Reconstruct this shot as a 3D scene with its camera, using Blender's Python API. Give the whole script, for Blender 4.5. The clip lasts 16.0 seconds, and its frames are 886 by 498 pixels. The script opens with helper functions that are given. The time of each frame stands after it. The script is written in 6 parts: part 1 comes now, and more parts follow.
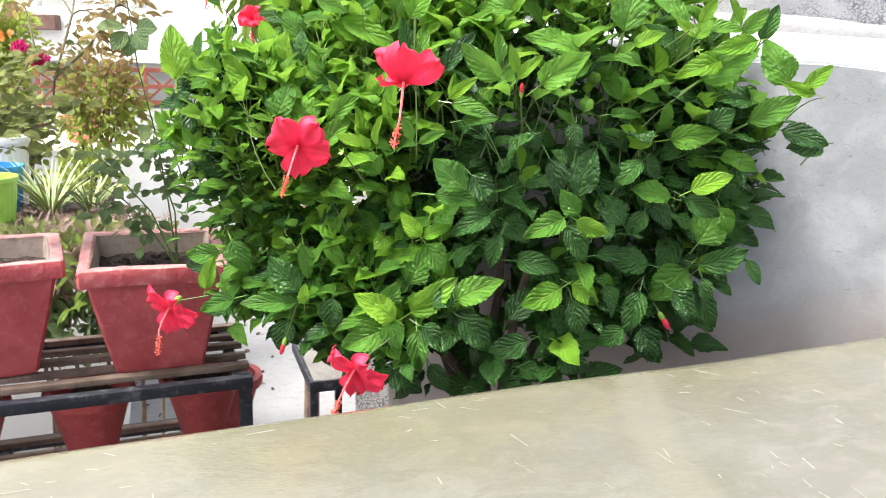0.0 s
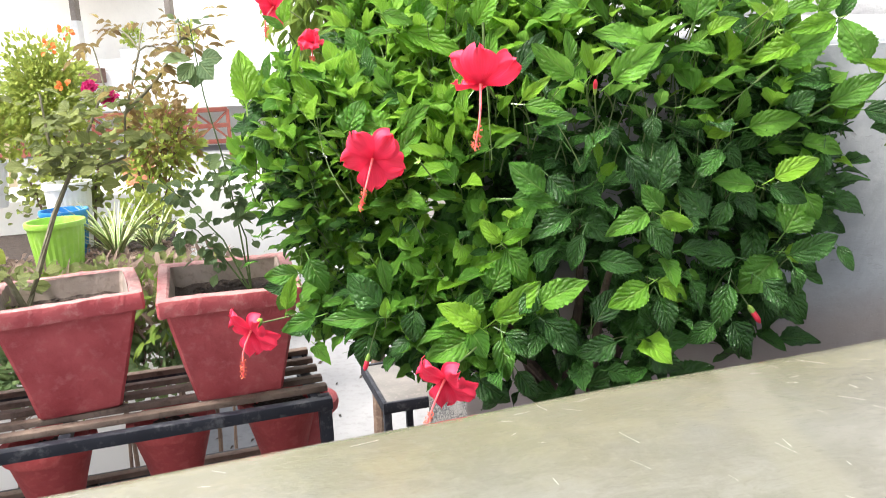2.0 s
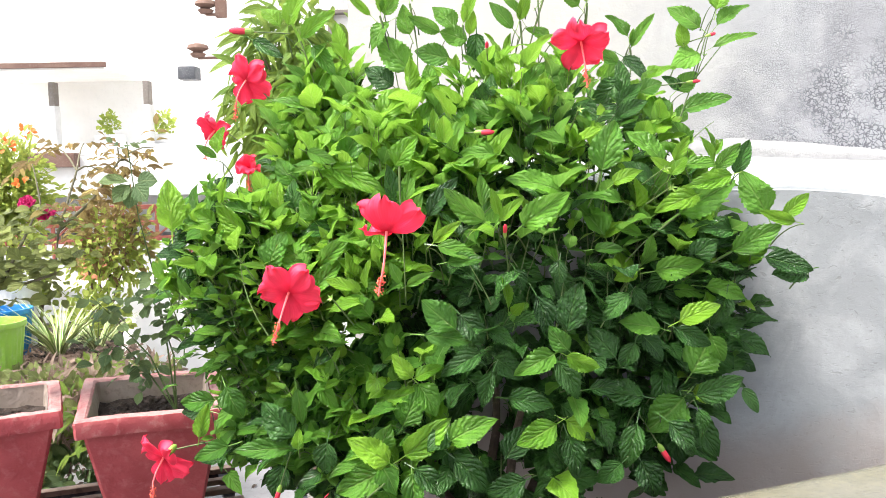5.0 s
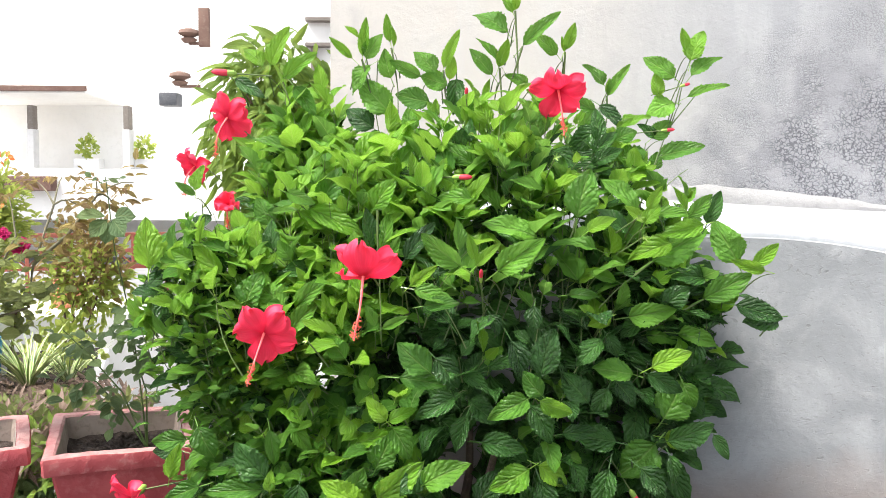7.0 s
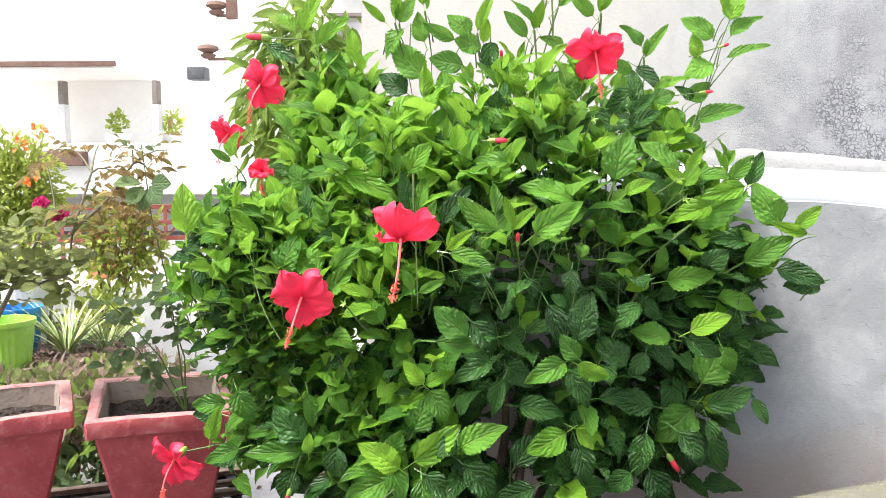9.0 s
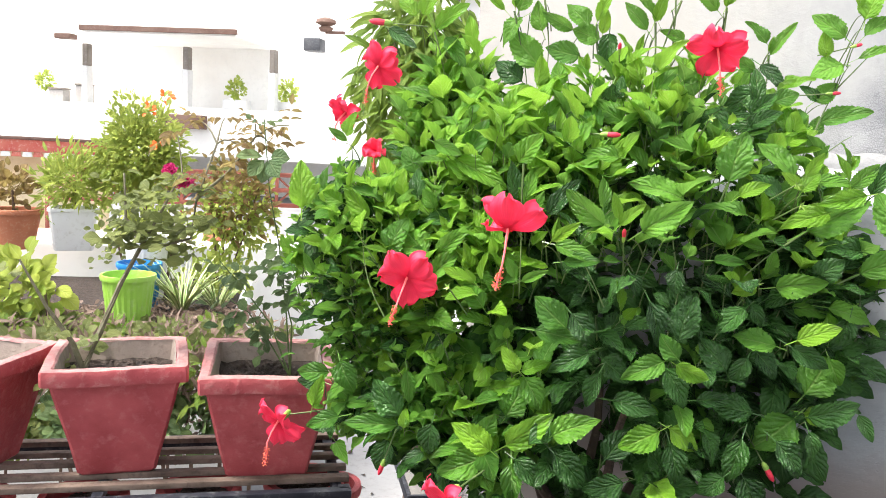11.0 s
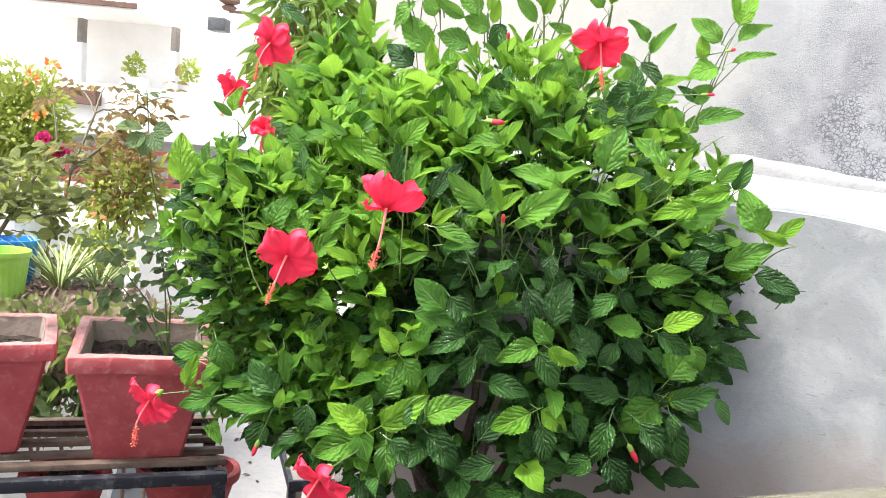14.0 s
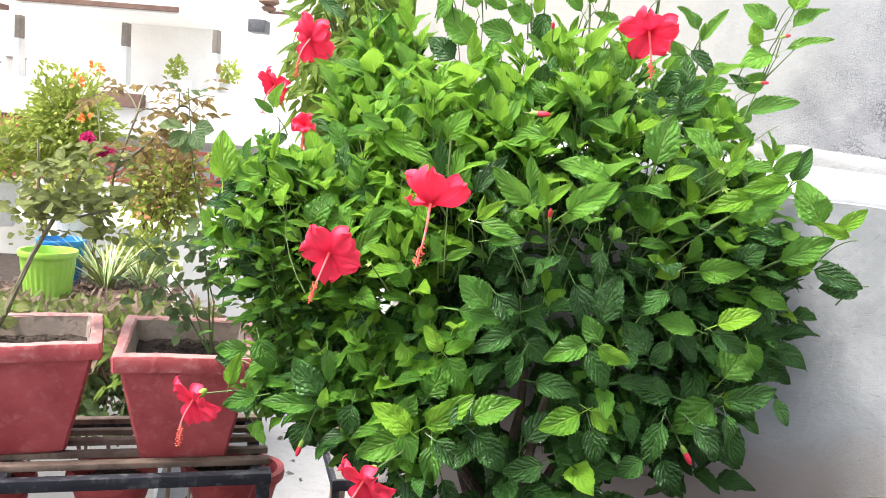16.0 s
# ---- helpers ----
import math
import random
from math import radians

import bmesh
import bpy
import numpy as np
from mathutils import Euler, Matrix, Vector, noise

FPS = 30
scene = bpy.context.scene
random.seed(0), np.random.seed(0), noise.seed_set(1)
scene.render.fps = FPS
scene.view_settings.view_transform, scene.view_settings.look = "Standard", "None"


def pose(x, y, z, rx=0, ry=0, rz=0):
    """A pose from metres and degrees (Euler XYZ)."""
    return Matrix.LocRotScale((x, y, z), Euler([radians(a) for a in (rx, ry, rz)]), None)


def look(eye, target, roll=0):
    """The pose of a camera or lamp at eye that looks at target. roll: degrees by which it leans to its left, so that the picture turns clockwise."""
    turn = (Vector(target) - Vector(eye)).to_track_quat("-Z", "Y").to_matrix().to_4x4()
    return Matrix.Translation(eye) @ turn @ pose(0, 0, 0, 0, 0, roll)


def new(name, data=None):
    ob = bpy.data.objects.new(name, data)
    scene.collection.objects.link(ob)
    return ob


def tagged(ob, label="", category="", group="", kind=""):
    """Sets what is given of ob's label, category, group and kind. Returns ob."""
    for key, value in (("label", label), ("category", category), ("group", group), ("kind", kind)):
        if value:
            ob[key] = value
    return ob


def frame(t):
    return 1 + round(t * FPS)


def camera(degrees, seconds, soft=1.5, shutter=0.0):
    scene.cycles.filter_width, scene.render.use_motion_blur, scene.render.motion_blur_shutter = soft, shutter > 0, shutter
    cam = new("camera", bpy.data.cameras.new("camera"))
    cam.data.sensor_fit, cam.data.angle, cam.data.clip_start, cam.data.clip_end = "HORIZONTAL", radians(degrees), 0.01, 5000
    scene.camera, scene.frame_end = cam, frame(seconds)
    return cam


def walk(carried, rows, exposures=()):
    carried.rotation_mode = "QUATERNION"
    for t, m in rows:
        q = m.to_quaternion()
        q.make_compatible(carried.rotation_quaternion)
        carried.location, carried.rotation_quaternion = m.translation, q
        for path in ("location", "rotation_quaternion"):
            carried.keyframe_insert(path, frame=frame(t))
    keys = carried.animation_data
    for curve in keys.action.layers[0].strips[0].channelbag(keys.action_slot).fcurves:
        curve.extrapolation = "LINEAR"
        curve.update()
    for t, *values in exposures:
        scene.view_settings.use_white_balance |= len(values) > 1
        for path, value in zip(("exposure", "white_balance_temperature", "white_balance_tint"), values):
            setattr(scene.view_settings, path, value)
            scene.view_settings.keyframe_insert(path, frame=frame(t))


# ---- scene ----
cam = camera(57.5, 16.0, soft=0.6, shutter=0.35)
PATH = [
    (0, (0.032, -0.012, 1.449), (0.003, 1.93, 0.971), 1.6),
    (0.5, (0.007, -0.006, 1.426), (-0.08, 1.94, 0.973), -1.9),
    (1, (-0.023, 0.002, 1.411), (-0.184, 1.939, 0.937), -2.5),
    (1.5, (-0.029, -0.001, 1.401), (-0.195, 1.936, 0.931), -3.7),
    (2, (-0.03, -0.006, 1.416), (-0.167, 1.945, 1.0), -2.7),
    (2.5, (-0.015, -0.003, 1.439), (-0.124, 1.959, 1.07), -3.4),
    (3, (0.016, -0.009, 1.472), (-0.049, 1.967, 1.168), -2.0),
    (3.5, (0.047, -0.02, 1.482), (-0.006, 1.964, 1.235), -2.3),
    (6, (0.074, -0.018, 1.509), (0.006, 1.973, 1.334), 0.7),
    (6.5, (0.073, -0.015, 1.517), (0.013, 1.979, 1.373), 1.2),
    (7, (0.076, -0.03, 1.517), (0.064, 1.966, 1.394), 0.4),
    (7.5, (0.073, -0.031, 1.509), (0.058, 1.963, 1.352), -0.1),
    (8, (0.066, -0.028, 1.504), (0.033, 1.964, 1.326), 0.3),
    (8.5, (0.054, -0.028, 1.503), (-0.001, 1.963, 1.322), 0.5),
    (9, (0.06, -0.026, 1.501), (-0.018, 1.964, 1.311), -0.0),
    (9.5, (0.059, -0.031, 1.505), (-0.035, 1.957, 1.308), 0.9),
    (10, (0.056, -0.04, 1.52), (-0.133, 1.934, 1.266), 3.7),
    (10.2, (0.046, -0.041, 1.527), (-0.234, 1.923, 1.27), 3.6),
    (12.3, (0.131, -0.078, 1.5), (-0.219, 1.876, 1.258), 2.3),
    (12.5, (0.162, -0.08, 1.509), (-0.199, 1.869, 1.248), 1.8),
    (13, (0.168, -0.069, 1.511), (-0.058, 1.901, 1.249), 2.5),
    (13.5, (0.123, -0.05, 1.515), (0.021, 1.933, 1.27), 5.8),
    (14, (0.092, -0.051, 1.502), (0.01, 1.932, 1.253), 5.8),
    (14.5, (0.081, -0.047, 1.499), (-0.011, 1.933, 1.239), 6.2),
    (15, (0.08, -0.034, 1.503), (-0.028, 1.948, 1.253), 6.9),
    (15.5, (0.076, -0.027, 1.502), (-0.072, 1.953, 1.267), 6.1),
    (16, (0.081, -0.019, 1.494), (-0.097, 1.956, 1.231), 5.0),
]
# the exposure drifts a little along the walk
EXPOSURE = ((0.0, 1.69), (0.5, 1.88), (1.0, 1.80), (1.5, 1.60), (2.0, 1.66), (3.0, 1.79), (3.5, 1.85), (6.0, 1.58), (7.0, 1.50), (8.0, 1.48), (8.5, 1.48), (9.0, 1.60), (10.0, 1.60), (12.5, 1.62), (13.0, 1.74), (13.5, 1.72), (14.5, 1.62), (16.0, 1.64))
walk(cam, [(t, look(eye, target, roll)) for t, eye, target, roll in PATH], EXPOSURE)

# ---- daylight ----
world = bpy.data.worlds.new("sky_light")
scene.world = world
world.use_nodes = True
wn, wl = world.node_tree.nodes, world.node_tree.links
sky = wn.new("ShaderNodeTexSky")
sky.sky_type, sky.sun_disc = "NISHITA", False
sky.sun_elevation, sky.sun_rotation = radians(63), radians(-115)
sky.air_density, sky.dust_density = 1.0, 4.0
haze = wn.new("ShaderNodeHueSaturation")
haze.inputs["Saturation"].default_value = 0.33
wl.new(sky.outputs[0], haze.inputs["Color"])
wl.new(haze.outputs[0], wn["Background"].inputs[0])
wn["Background"].inputs[1].default_value = 0.15
sun = new("sun", bpy.data.lights.new("sun", "SUN"))
sun.data.energy, sun.data.angle, sun.data.color = 3.0, radians(20), (1.0, 0.955, 0.875)
sun.matrix_world = look((-4.8, -2.2, 10.4), (0, 0, 0))


# ---- materials ----
def nodes_of(name, rough=0.6, metal=0.0, spec=0.5):
    m = bpy.data.materials.new(name)
    m.use_nodes = True
    b = m.node_tree.nodes["Principled BSDF"]
    b.inputs["Roughness"].default_value = rough
    b.inputs["Metallic"].default_value = metal
    b.inputs["Specular IOR Level"].default_value = spec
    return m, m.node_tree.nodes, m.node_tree.links, b


def mixer(n, l, fac, a, b):
    x = n.new("ShaderNodeMix")
    x.data_type = "RGBA"
    for slot, v in ((0, fac), (6, a), (7, b)):
        if isinstance(v, (int, float)):
            x.inputs[slot].default_value = v
        elif isinstance(v, tuple):
            x.inputs[slot].default_value = (*v, 1)
        else:
            l.new(v, x.inputs[slot])
    return x.outputs[2]


def calc(n, l, op, a, b=0.0, c=0.0):
    x = n.new("ShaderNodeMath")
    x.operation = op
    for i, v in enumerate((a, b, c)):
        if isinstance(v, (int, float)):
            x.inputs[i].default_value = v
        else:
            l.new(v, x.inputs[i])
    return x.outputs[0]


def noise_at(n, l, scale, detail=4.0, rough=0.55, stretch=None, distort=0.0):
    tc = n.new("ShaderNodeTexCoord").outputs["Object"]
    if stretch:
        mp = n.new("ShaderNodeMapping")
        mp.inputs["Scale"].default_value = stretch
        l.new(tc, mp.inputs[0])
        tc = mp.outputs[0]
    x = n.new("ShaderNodeTexNoise")
    x.inputs["Scale"].default_value, x.inputs["Detail"].default_value = scale, detail
    x.inputs["Roughness"].default_value, x.inputs["Distortion"].default_value = rough, distort
    l.new(tc, x.inputs["Vector"])
    return x.outputs["Fac"]


def ramp(n, l, fac, stops):
    x = n.new("ShaderNodeValToRGB")
    e = x.color_ramp.elements
    while len(e) < len(stops):
        e.new(0.5)
    for i, (p, c) in enumerate(stops):
        e[i].position = p
        e[i].color = (c, c, c, 1) if isinstance(c, (int, float)) else (*c, 1)
    l.new(fac, x.inputs[0])
    return x.outputs[0]


def bump(n, l, b, height, strength=0.3, distance=0.01):
    x = n.new("ShaderNodeBump")
    x.inputs["Strength"].default_value, x.inputs["Distance"].default_value = strength, distance
    l.new(height, x.inputs["Height"])
    l.new(x.outputs[0], b.inputs["Normal"])


def rnd(n, l):
    o, g = n.new("ShaderNodeObjectInfo").outputs["Random"], n.new("ShaderNodeNewGeometry").outputs["Random Per Island"]
    return calc(n, l, "FRACT", calc(n, l, "ADD", o, g))


def mottled(name, c1, c2, c3, big=3.0, fine=60.0, rough=0.7, bump_by=0.3, depth=0.004, spec=0.4, metal=0.0, edge=(0.35, 0.65)):
    m, n, l, b = nodes_of(name, rough, metal, spec)
    f1, f2 = noise_at(n, l, big, 5), noise_at(n, l, fine, 6, 0.65)
    c = mixer(n, l, ramp(n, l, f1, [(edge[0], 0.0), (edge[1], 1.0)]), c1, c2)
    c = mixer(n, l, ramp(n, l, f2, [(0.52, 0.0), (0.75, 0.8)]), c, c3)
    l.new(c, b.inputs["Base Color"])
    l.new(calc(n, l, "MULTIPLY_ADD", f2, 0.3, rough - 0.15), b.inputs["Roughness"])
    bump(n, l, b, calc(n, l, "ADD", f2, f1), bump_by, depth)
    return m


def leaf_mat(name, dark, light, vein, rough=0.38, glow=0.3, veins=5.5, spec=0.5, curl=0.55, side_vein=0.16):
    """A leaf blade: midrib and side veins from its own length and width, waxy, letting some light through."""
    m, n, l, b = nodes_of(name, rough, 0.0, spec)
    uv = n.new("ShaderNodeUVMap")
    uv.uv_map = "blade"
    sep = n.new("ShaderNodeSeparateXYZ")
    l.new(uv.outputs[0], sep.inputs[0])
    u, v = sep.outputs[0], calc(n, l, "ABSOLUTE", calc(n, l, "SUBTRACT", sep.outputs[1], 0.5))
    warp = n.new("ShaderNodeTexNoise")
    warp.inputs["Scale"].default_value, warp.inputs["Detail"].default_value = 5.0, 3.0
    l.new(uv.outputs[0], warp.inputs["Vector"])
    along = calc(n, l, "SUBTRACT", calc(n, l, "MULTIPLY", u, veins), calc(n, l, "MULTIPLY", v, veins * 0.9))
    wave = calc(n, l, "SINE", calc(n, l, "MULTIPLY", calc(n, l, "MULTIPLY_ADD", warp.outputs["Fac"], 1.1, along), 6.2832))
    side = ramp(n, l, calc(n, l, "MULTIPLY_ADD", wave, 0.5, 0.5), [(0.86, 0.0), (1.0, side_vein)])
    mid = ramp(n, l, v, [(0.012, 1.0), (0.045, 0.0)])
    lines = calc(n, l, "MAXIMUM", side, mid)
    r = rnd(n, l)
    blotch = noise_at(n, l, 35.0, 3)
    c = mixer(n, l, calc(n, l, "MULTIPLY_ADD", blotch, 0.5, calc(n, l, "MULTIPLY_ADD", r, 0.9, -0.25)), dark, light)
    c = mixer(n, l, calc(n, l, "MULTIPLY", lines, 0.6), c, vein)
    l.new(c, b.inputs["Base Color"])
    mp = n.new("ShaderNodeMapping")
    mp.inputs["Scale"].default_value = (1.7, 1.0, 1.0)
    l.new(uv.outputs[0], mp.inputs[0])
    quilt = n.new("ShaderNodeTexVoronoi")
    quilt.inputs["Scale"].default_value = 7.5
    l.new(mp.outputs[0], quilt.inputs["Vector"])
    crumple = n.new("ShaderNodeTexNoise")
    crumple.inputs["Scale"].default_value, crumple.inputs["Detail"].default_value = 14.0, 4.0
    l.new(mp.outputs[0], crumple.inputs["Vector"])
    ribs = calc(n, l, "MULTIPLY", calc(n, l, "MULTIPLY", calc(n, l, "MULTIPLY_ADD", wave, -0.5, 0.5), curl), calc(n, l, "MULTIPLY_ADD", crumple.outputs["Fac"], 1.3, 0.05))
    hills = calc(n, l, "SUBTRACT", calc(n, l, "MULTIPLY_ADD", crumple.outputs["Fac"], 0.6, ribs), calc(n, l, "MULTIPLY", quilt.outputs["Distance"], 0.22))
    bump(n, l, b, calc(n, l, "SUBTRACT", hills, calc(n, l, "MULTIPLY", lines, 0.5)), 0.95, 0.0052)
    t = n.new("ShaderNodeBsdfTranslucent")
    l.new(mixer(n, l, 0.5, c, vein), t.inputs[0])
    mx = n.new("ShaderNodeMixShader")
    mx.inputs[0].default_value = glow
    l.new(b.outputs[0], mx.inputs[1])
    l.new(t.outputs[0], mx.inputs[2])
    l.new(mx.outputs[0], n["Material Output"].inputs[0])
    return m


def petal_mat(name, base, tip, deep):
    m, n, l, b = nodes_of(name, 0.55, 0.0, 0.3)
    uv = n.new("ShaderNodeUVMap")
    uv.uv_map = "blade"
    sep = n.new("ShaderNodeSeparateXYZ")
    l.new(uv.outputs[0], sep.inputs[0])
    wave = n.new("ShaderNodeTexWave")
    wave.bands_direction = "Y"
    wave.inputs["Scale"].default_value, wave.inputs["Distortion"].default_value = 4.0, 1.5
    l.new(uv.outputs[0], wave.inputs[0])
    c = mixer(n, l, ramp(n, l, sep.outputs[0], [(0.05, 0.0), (0.35, 1.0)]), deep, base)
    c = mixer(n, l, ramp(n, l, sep.outputs[0], [(0.4, 0.0), (1.0, 0.7)]), c, tip)
    c = mixer(n, l, calc(n, l, "MULTIPLY", wave.outputs["Fac"], 0.09), c, deep)
    l.new(c, b.inputs["Base Color"])
    bump(n, l, b, wave.outputs["Fac"], 0.22, 0.002)
    t = n.new("ShaderNodeBsdfTranslucent")
    l.new(c, t.inputs[0])
    mx = n.new("ShaderNodeMixShader")
    mx.inputs[0].default_value = 0.35
    l.new(b.outputs[0], mx.inputs[1])
    l.new(t.outputs[0], mx.inputs[2])
    l.new(mx.outputs[0], n["Material Output"].inputs[0])
    return m


# the darkest leaf serves old leaves and stands in for shade
LEAF_OLD_SHADED = leaf_mat("hibiscus_leaf_old_shaded", (0.019, 0.066, 0.013), (0.050, 0.152, 0.024), (0.080, 0.175, 0.045), 0.24, 0.20, spec=0.50)
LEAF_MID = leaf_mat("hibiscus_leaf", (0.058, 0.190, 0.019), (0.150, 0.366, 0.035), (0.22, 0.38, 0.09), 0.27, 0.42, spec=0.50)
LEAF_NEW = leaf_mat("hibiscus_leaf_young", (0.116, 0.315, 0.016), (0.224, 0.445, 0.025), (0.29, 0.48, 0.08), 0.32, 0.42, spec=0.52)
LEAF_ROSE = leaf_mat("rose_leaf", (0.08, 0.155, 0.06), (0.19, 0.28, 0.10), (0.26, 0.34, 0.15), 0.5, 0.38, 5)
LEAF_OLIVE = leaf_mat("olive_rose_leaf", (0.13, 0.17, 0.045), (0.30, 0.34, 0.10), (0.36, 0.40, 0.16), 0.5, 0.4, 5)
LEAF_BRONZE = leaf_mat("bronze_leaf", (0.20, 0.11, 0.045), (0.38, 0.30, 0.09), (0.42, 0.33, 0.13), 0.5, 0.45, 5)
LEAF_LIME = leaf_mat("lime_leaf", (0.24, 0.36, 0.04), (0.50, 0.56, 0.09), (0.55, 0.6, 0.2), 0.5, 0.45, 5)
LEAF_FERN = leaf_mat("weeping_leaf", (0.10, 0.21, 0.02), (0.26, 0.38, 0.05), (0.36, 0.45, 0.1), 0.5, 0.4, 4)


def strap_mat():
    """A strap leaf: green down the middle with cream margins."""
    m, n, l, b = nodes_of("striped_strap_leaf", 0.5, 0.0, 0.4)
    uv = n.new("ShaderNodeUVMap")
    uv.uv_map = "blade"
    sep = n.new("ShaderNodeSeparateXYZ")
    l.new(uv.outputs[0], sep.inputs[0])
    v = calc(n, l, "ABSOLUTE", calc(n, l, "SUBTRACT", sep.outputs[1], 0.5))
    c = mixer(n, l, ramp(n, l, v, [(0.20, 0.0), (0.30, 1.0)]), (0.12, 0.24, 0.05), (0.50, 0.51, 0.30))
    l.new(mixer(n, l, calc(n, l, "MULTIPLY", rnd(n, l), 0.35), c, (0.35, 0.40, 0.14)), b.inputs["Base Color"])
    return m


LEAF_STRAP = strap_mat()
LEAF_DRY = leaf_mat("dry_leaf", (0.17, 0.105, 0.075), (0.44, 0.31, 0.25), (0.5, 0.4, 0.33), 0.7, 0.2, 6)
LEAF_BITS = leaf_mat("dark_dry_leaf", (0.03, 0.022, 0.018), (0.09, 0.06, 0.045), (0.09, 0.07, 0.05), 0.8, 0.05, 6)
PETAL = petal_mat("hibiscus_petal", (0.86, 0.030, 0.090), (0.88, 0.068, 0.14), (0.55, 0.004, 0.03))
PETAL_ROSE = petal_mat("rose_petal", (0.45, 0.01, 0.10), (0.6, 0.03, 0.2), (0.25, 0.005, 0.05))
PETAL_ORANGE = petal_mat("orange_petal", (0.8, 0.18, 0.04), (0.85, 0.3, 0.08), (0.6, 0.1, 0.02))
STAMEN = mottled("stamen_column", (0.80, 0.10, 0.12), (0.84, 0.20, 0.19), (0.7, 0.06, 0.08), 40, 200, 0.5, 0.1, 0.001)
POLLEN = mottled("pollen", (0.66, 0.09, 0.06), (0.76, 0.17, 0.09), (0.55, 0.04, 0.05), 100, 300, 0.7, 0.1, 0.001)
BUD_RED = mottled("bud_red", (0.50, 0.015, 0.045), (0.62, 0.04, 0.07), (0.35, 0.02, 0.03), 60, 250, 0.5, 0.3, 0.001)
CALYX = mottled("calyx_green", (0.14, 0.27, 0.04), (0.23, 0.36, 0.06), (0.30, 0.40, 0.09), 40, 200, 0.5, 0.1, 0.001)
STEM = mottled("green_stem", (0.05, 0.09, 0.022), (0.10, 0.15, 0.04), (0.16, 0.2, 0.07), 20, 120, 0.55, 0.2, 0.001)
BARK = mottled("bark", (0.10, 0.06, 0.045), (0.19, 0.13, 0.095), (0.28, 0.22, 0.17), 15, 90, 0.85, 0.5, 0.004)
CANE = mottled("grey_green_cane", (0.11, 0.10, 0.060), (0.20, 0.185, 0.12), (0.28, 0.26, 0.19), 20, 90, 0.8, 0.5, 0.003)
LIMB = mottled("dark_limb_bark", (0.040, 0.026, 0.020), (0.085, 0.058, 0.043), (0.15, 0.11, 0.085), 15, 90, 0.85, 0.5, 0.004)
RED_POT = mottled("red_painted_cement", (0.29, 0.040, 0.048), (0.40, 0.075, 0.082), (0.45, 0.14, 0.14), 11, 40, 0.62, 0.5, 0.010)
# a step darker than RED_POT, for the round red pots
POT_SHADE = mottled("darker_red_paint", (0.25, 0.030, 0.034), (0.33, 0.050, 0.050), (0.38, 0.09, 0.085), 12, 48, 0.72, 0.5, 0.006)
RIM_POT = mottled("worn_red_cement_rim", (0.34, 0.055, 0.064), (0.42, 0.095, 0.10), (0.47, 0.20, 0.19), 14, 55, 0.72, 0.6, 0.008, edge=(0.4, 0.7))
RIM_TOP = mottled("chalky_pink_rim", (0.25, 0.105, 0.105), (0.32, 0.19, 0.18), (0.21, 0.055, 0.06), 16, 40, 0.85, 0.8, 0.010)
POT_INSIDE = mottled("bare_cement", (0.27, 0.215, 0.185), (0.38, 0.31, 0.27), (0.18, 0.13, 0.11), 10, 50, 0.9, 0.6, 0.006)
TERRACOTTA = mottled("terracotta", (0.42, 0.14, 0.07), (0.52, 0.20, 0.11), (0.55, 0.33, 0.22), 8, 60, 0.8, 0.3, 0.003)
SOIL = mottled("dark_soil", (0.026, 0.018, 0.015), (0.060, 0.042, 0.034), (0.15, 0.11, 0.09), 40, 110, 0.95, 1.0, 0.02)
IRON = mottled("black_painted_iron", (0.008, 0.009, 0.015), (0.016, 0.018, 0.026), (0.11, 0.112, 0.12), 14, 38, 0.5, 0.4, 0.003, 0.28, 0.0, (0.3, 0.7))
SLAT = mottled("weathered_slat", (0.085, 0.057, 0.044), (0.20, 0.145, 0.115), (0.035, 0.025, 0.020), 10, 45, 0.8, 0.7, 0.005)
WHITEWASH = mottled("white_house_paint", (0.78, 0.76, 0.73), (0.84, 0.83, 0.81), (0.74, 0.73, 0.71), 1.2, 12, 0.8, 0.1, 0.003)
FLOOR = mottled("pale_terrace_floor", (0.160, 0.160, 0.168), (0.200, 0.199, 0.204), (0.13, 0.128, 0.127), 2.5, 30, 0.75, 0.2, 0.002)
LEDGE = mottled("pale_ledge_screed", (0.40, 0.415, 0.45), (0.47, 0.485, 0.52), (0.33, 0.34, 0.36), 5, 50, 0.8, 0.3, 0.003)
FILLET = mottled("cement_fillet", (0.23, 0.228, 0.232), (0.28, 0.278, 0.28), (0.19, 0.19, 0.195), 7, 60, 0.85, 0.6, 0.006)
GREY_TOP = mottled("grey_table_top", (0.10, 0.095, 0.09), (0.15, 0.14, 0.13), (0.22, 0.20, 0.185), 8, 60, 0.55, 0.3, 0.002)
LIME_PLASTIC = mottled("lime_plastic", (0.26, 0.48, 0.06), (0.32, 0.54, 0.09), (0.4, 0.55, 0.2), 6, 40, 0.4, 0.05, 0.001)
BLUE_PLASTIC = mottled("blue_plastic", (0.01, 0.16, 0.45), (0.02, 0.22, 0.52), (0.1, 0.3, 0.5), 6, 40, 0.4, 0.05, 0.001)
WHITE_PLASTIC = mottled("white_plastic", (0.75, 0.75, 0.74), (0.8, 0.8, 0.79), (0.6, 0.58, 0.55), 6, 40, 0.45, 0.05, 0.001)
BROWN_TRIM = mottled("brown_trim", (0.13, 0.07, 0.055), (0.18, 0.11, 0.085), (0.25, 0.18, 0.15), 3, 20, 0.8, 0.2, 0.003)
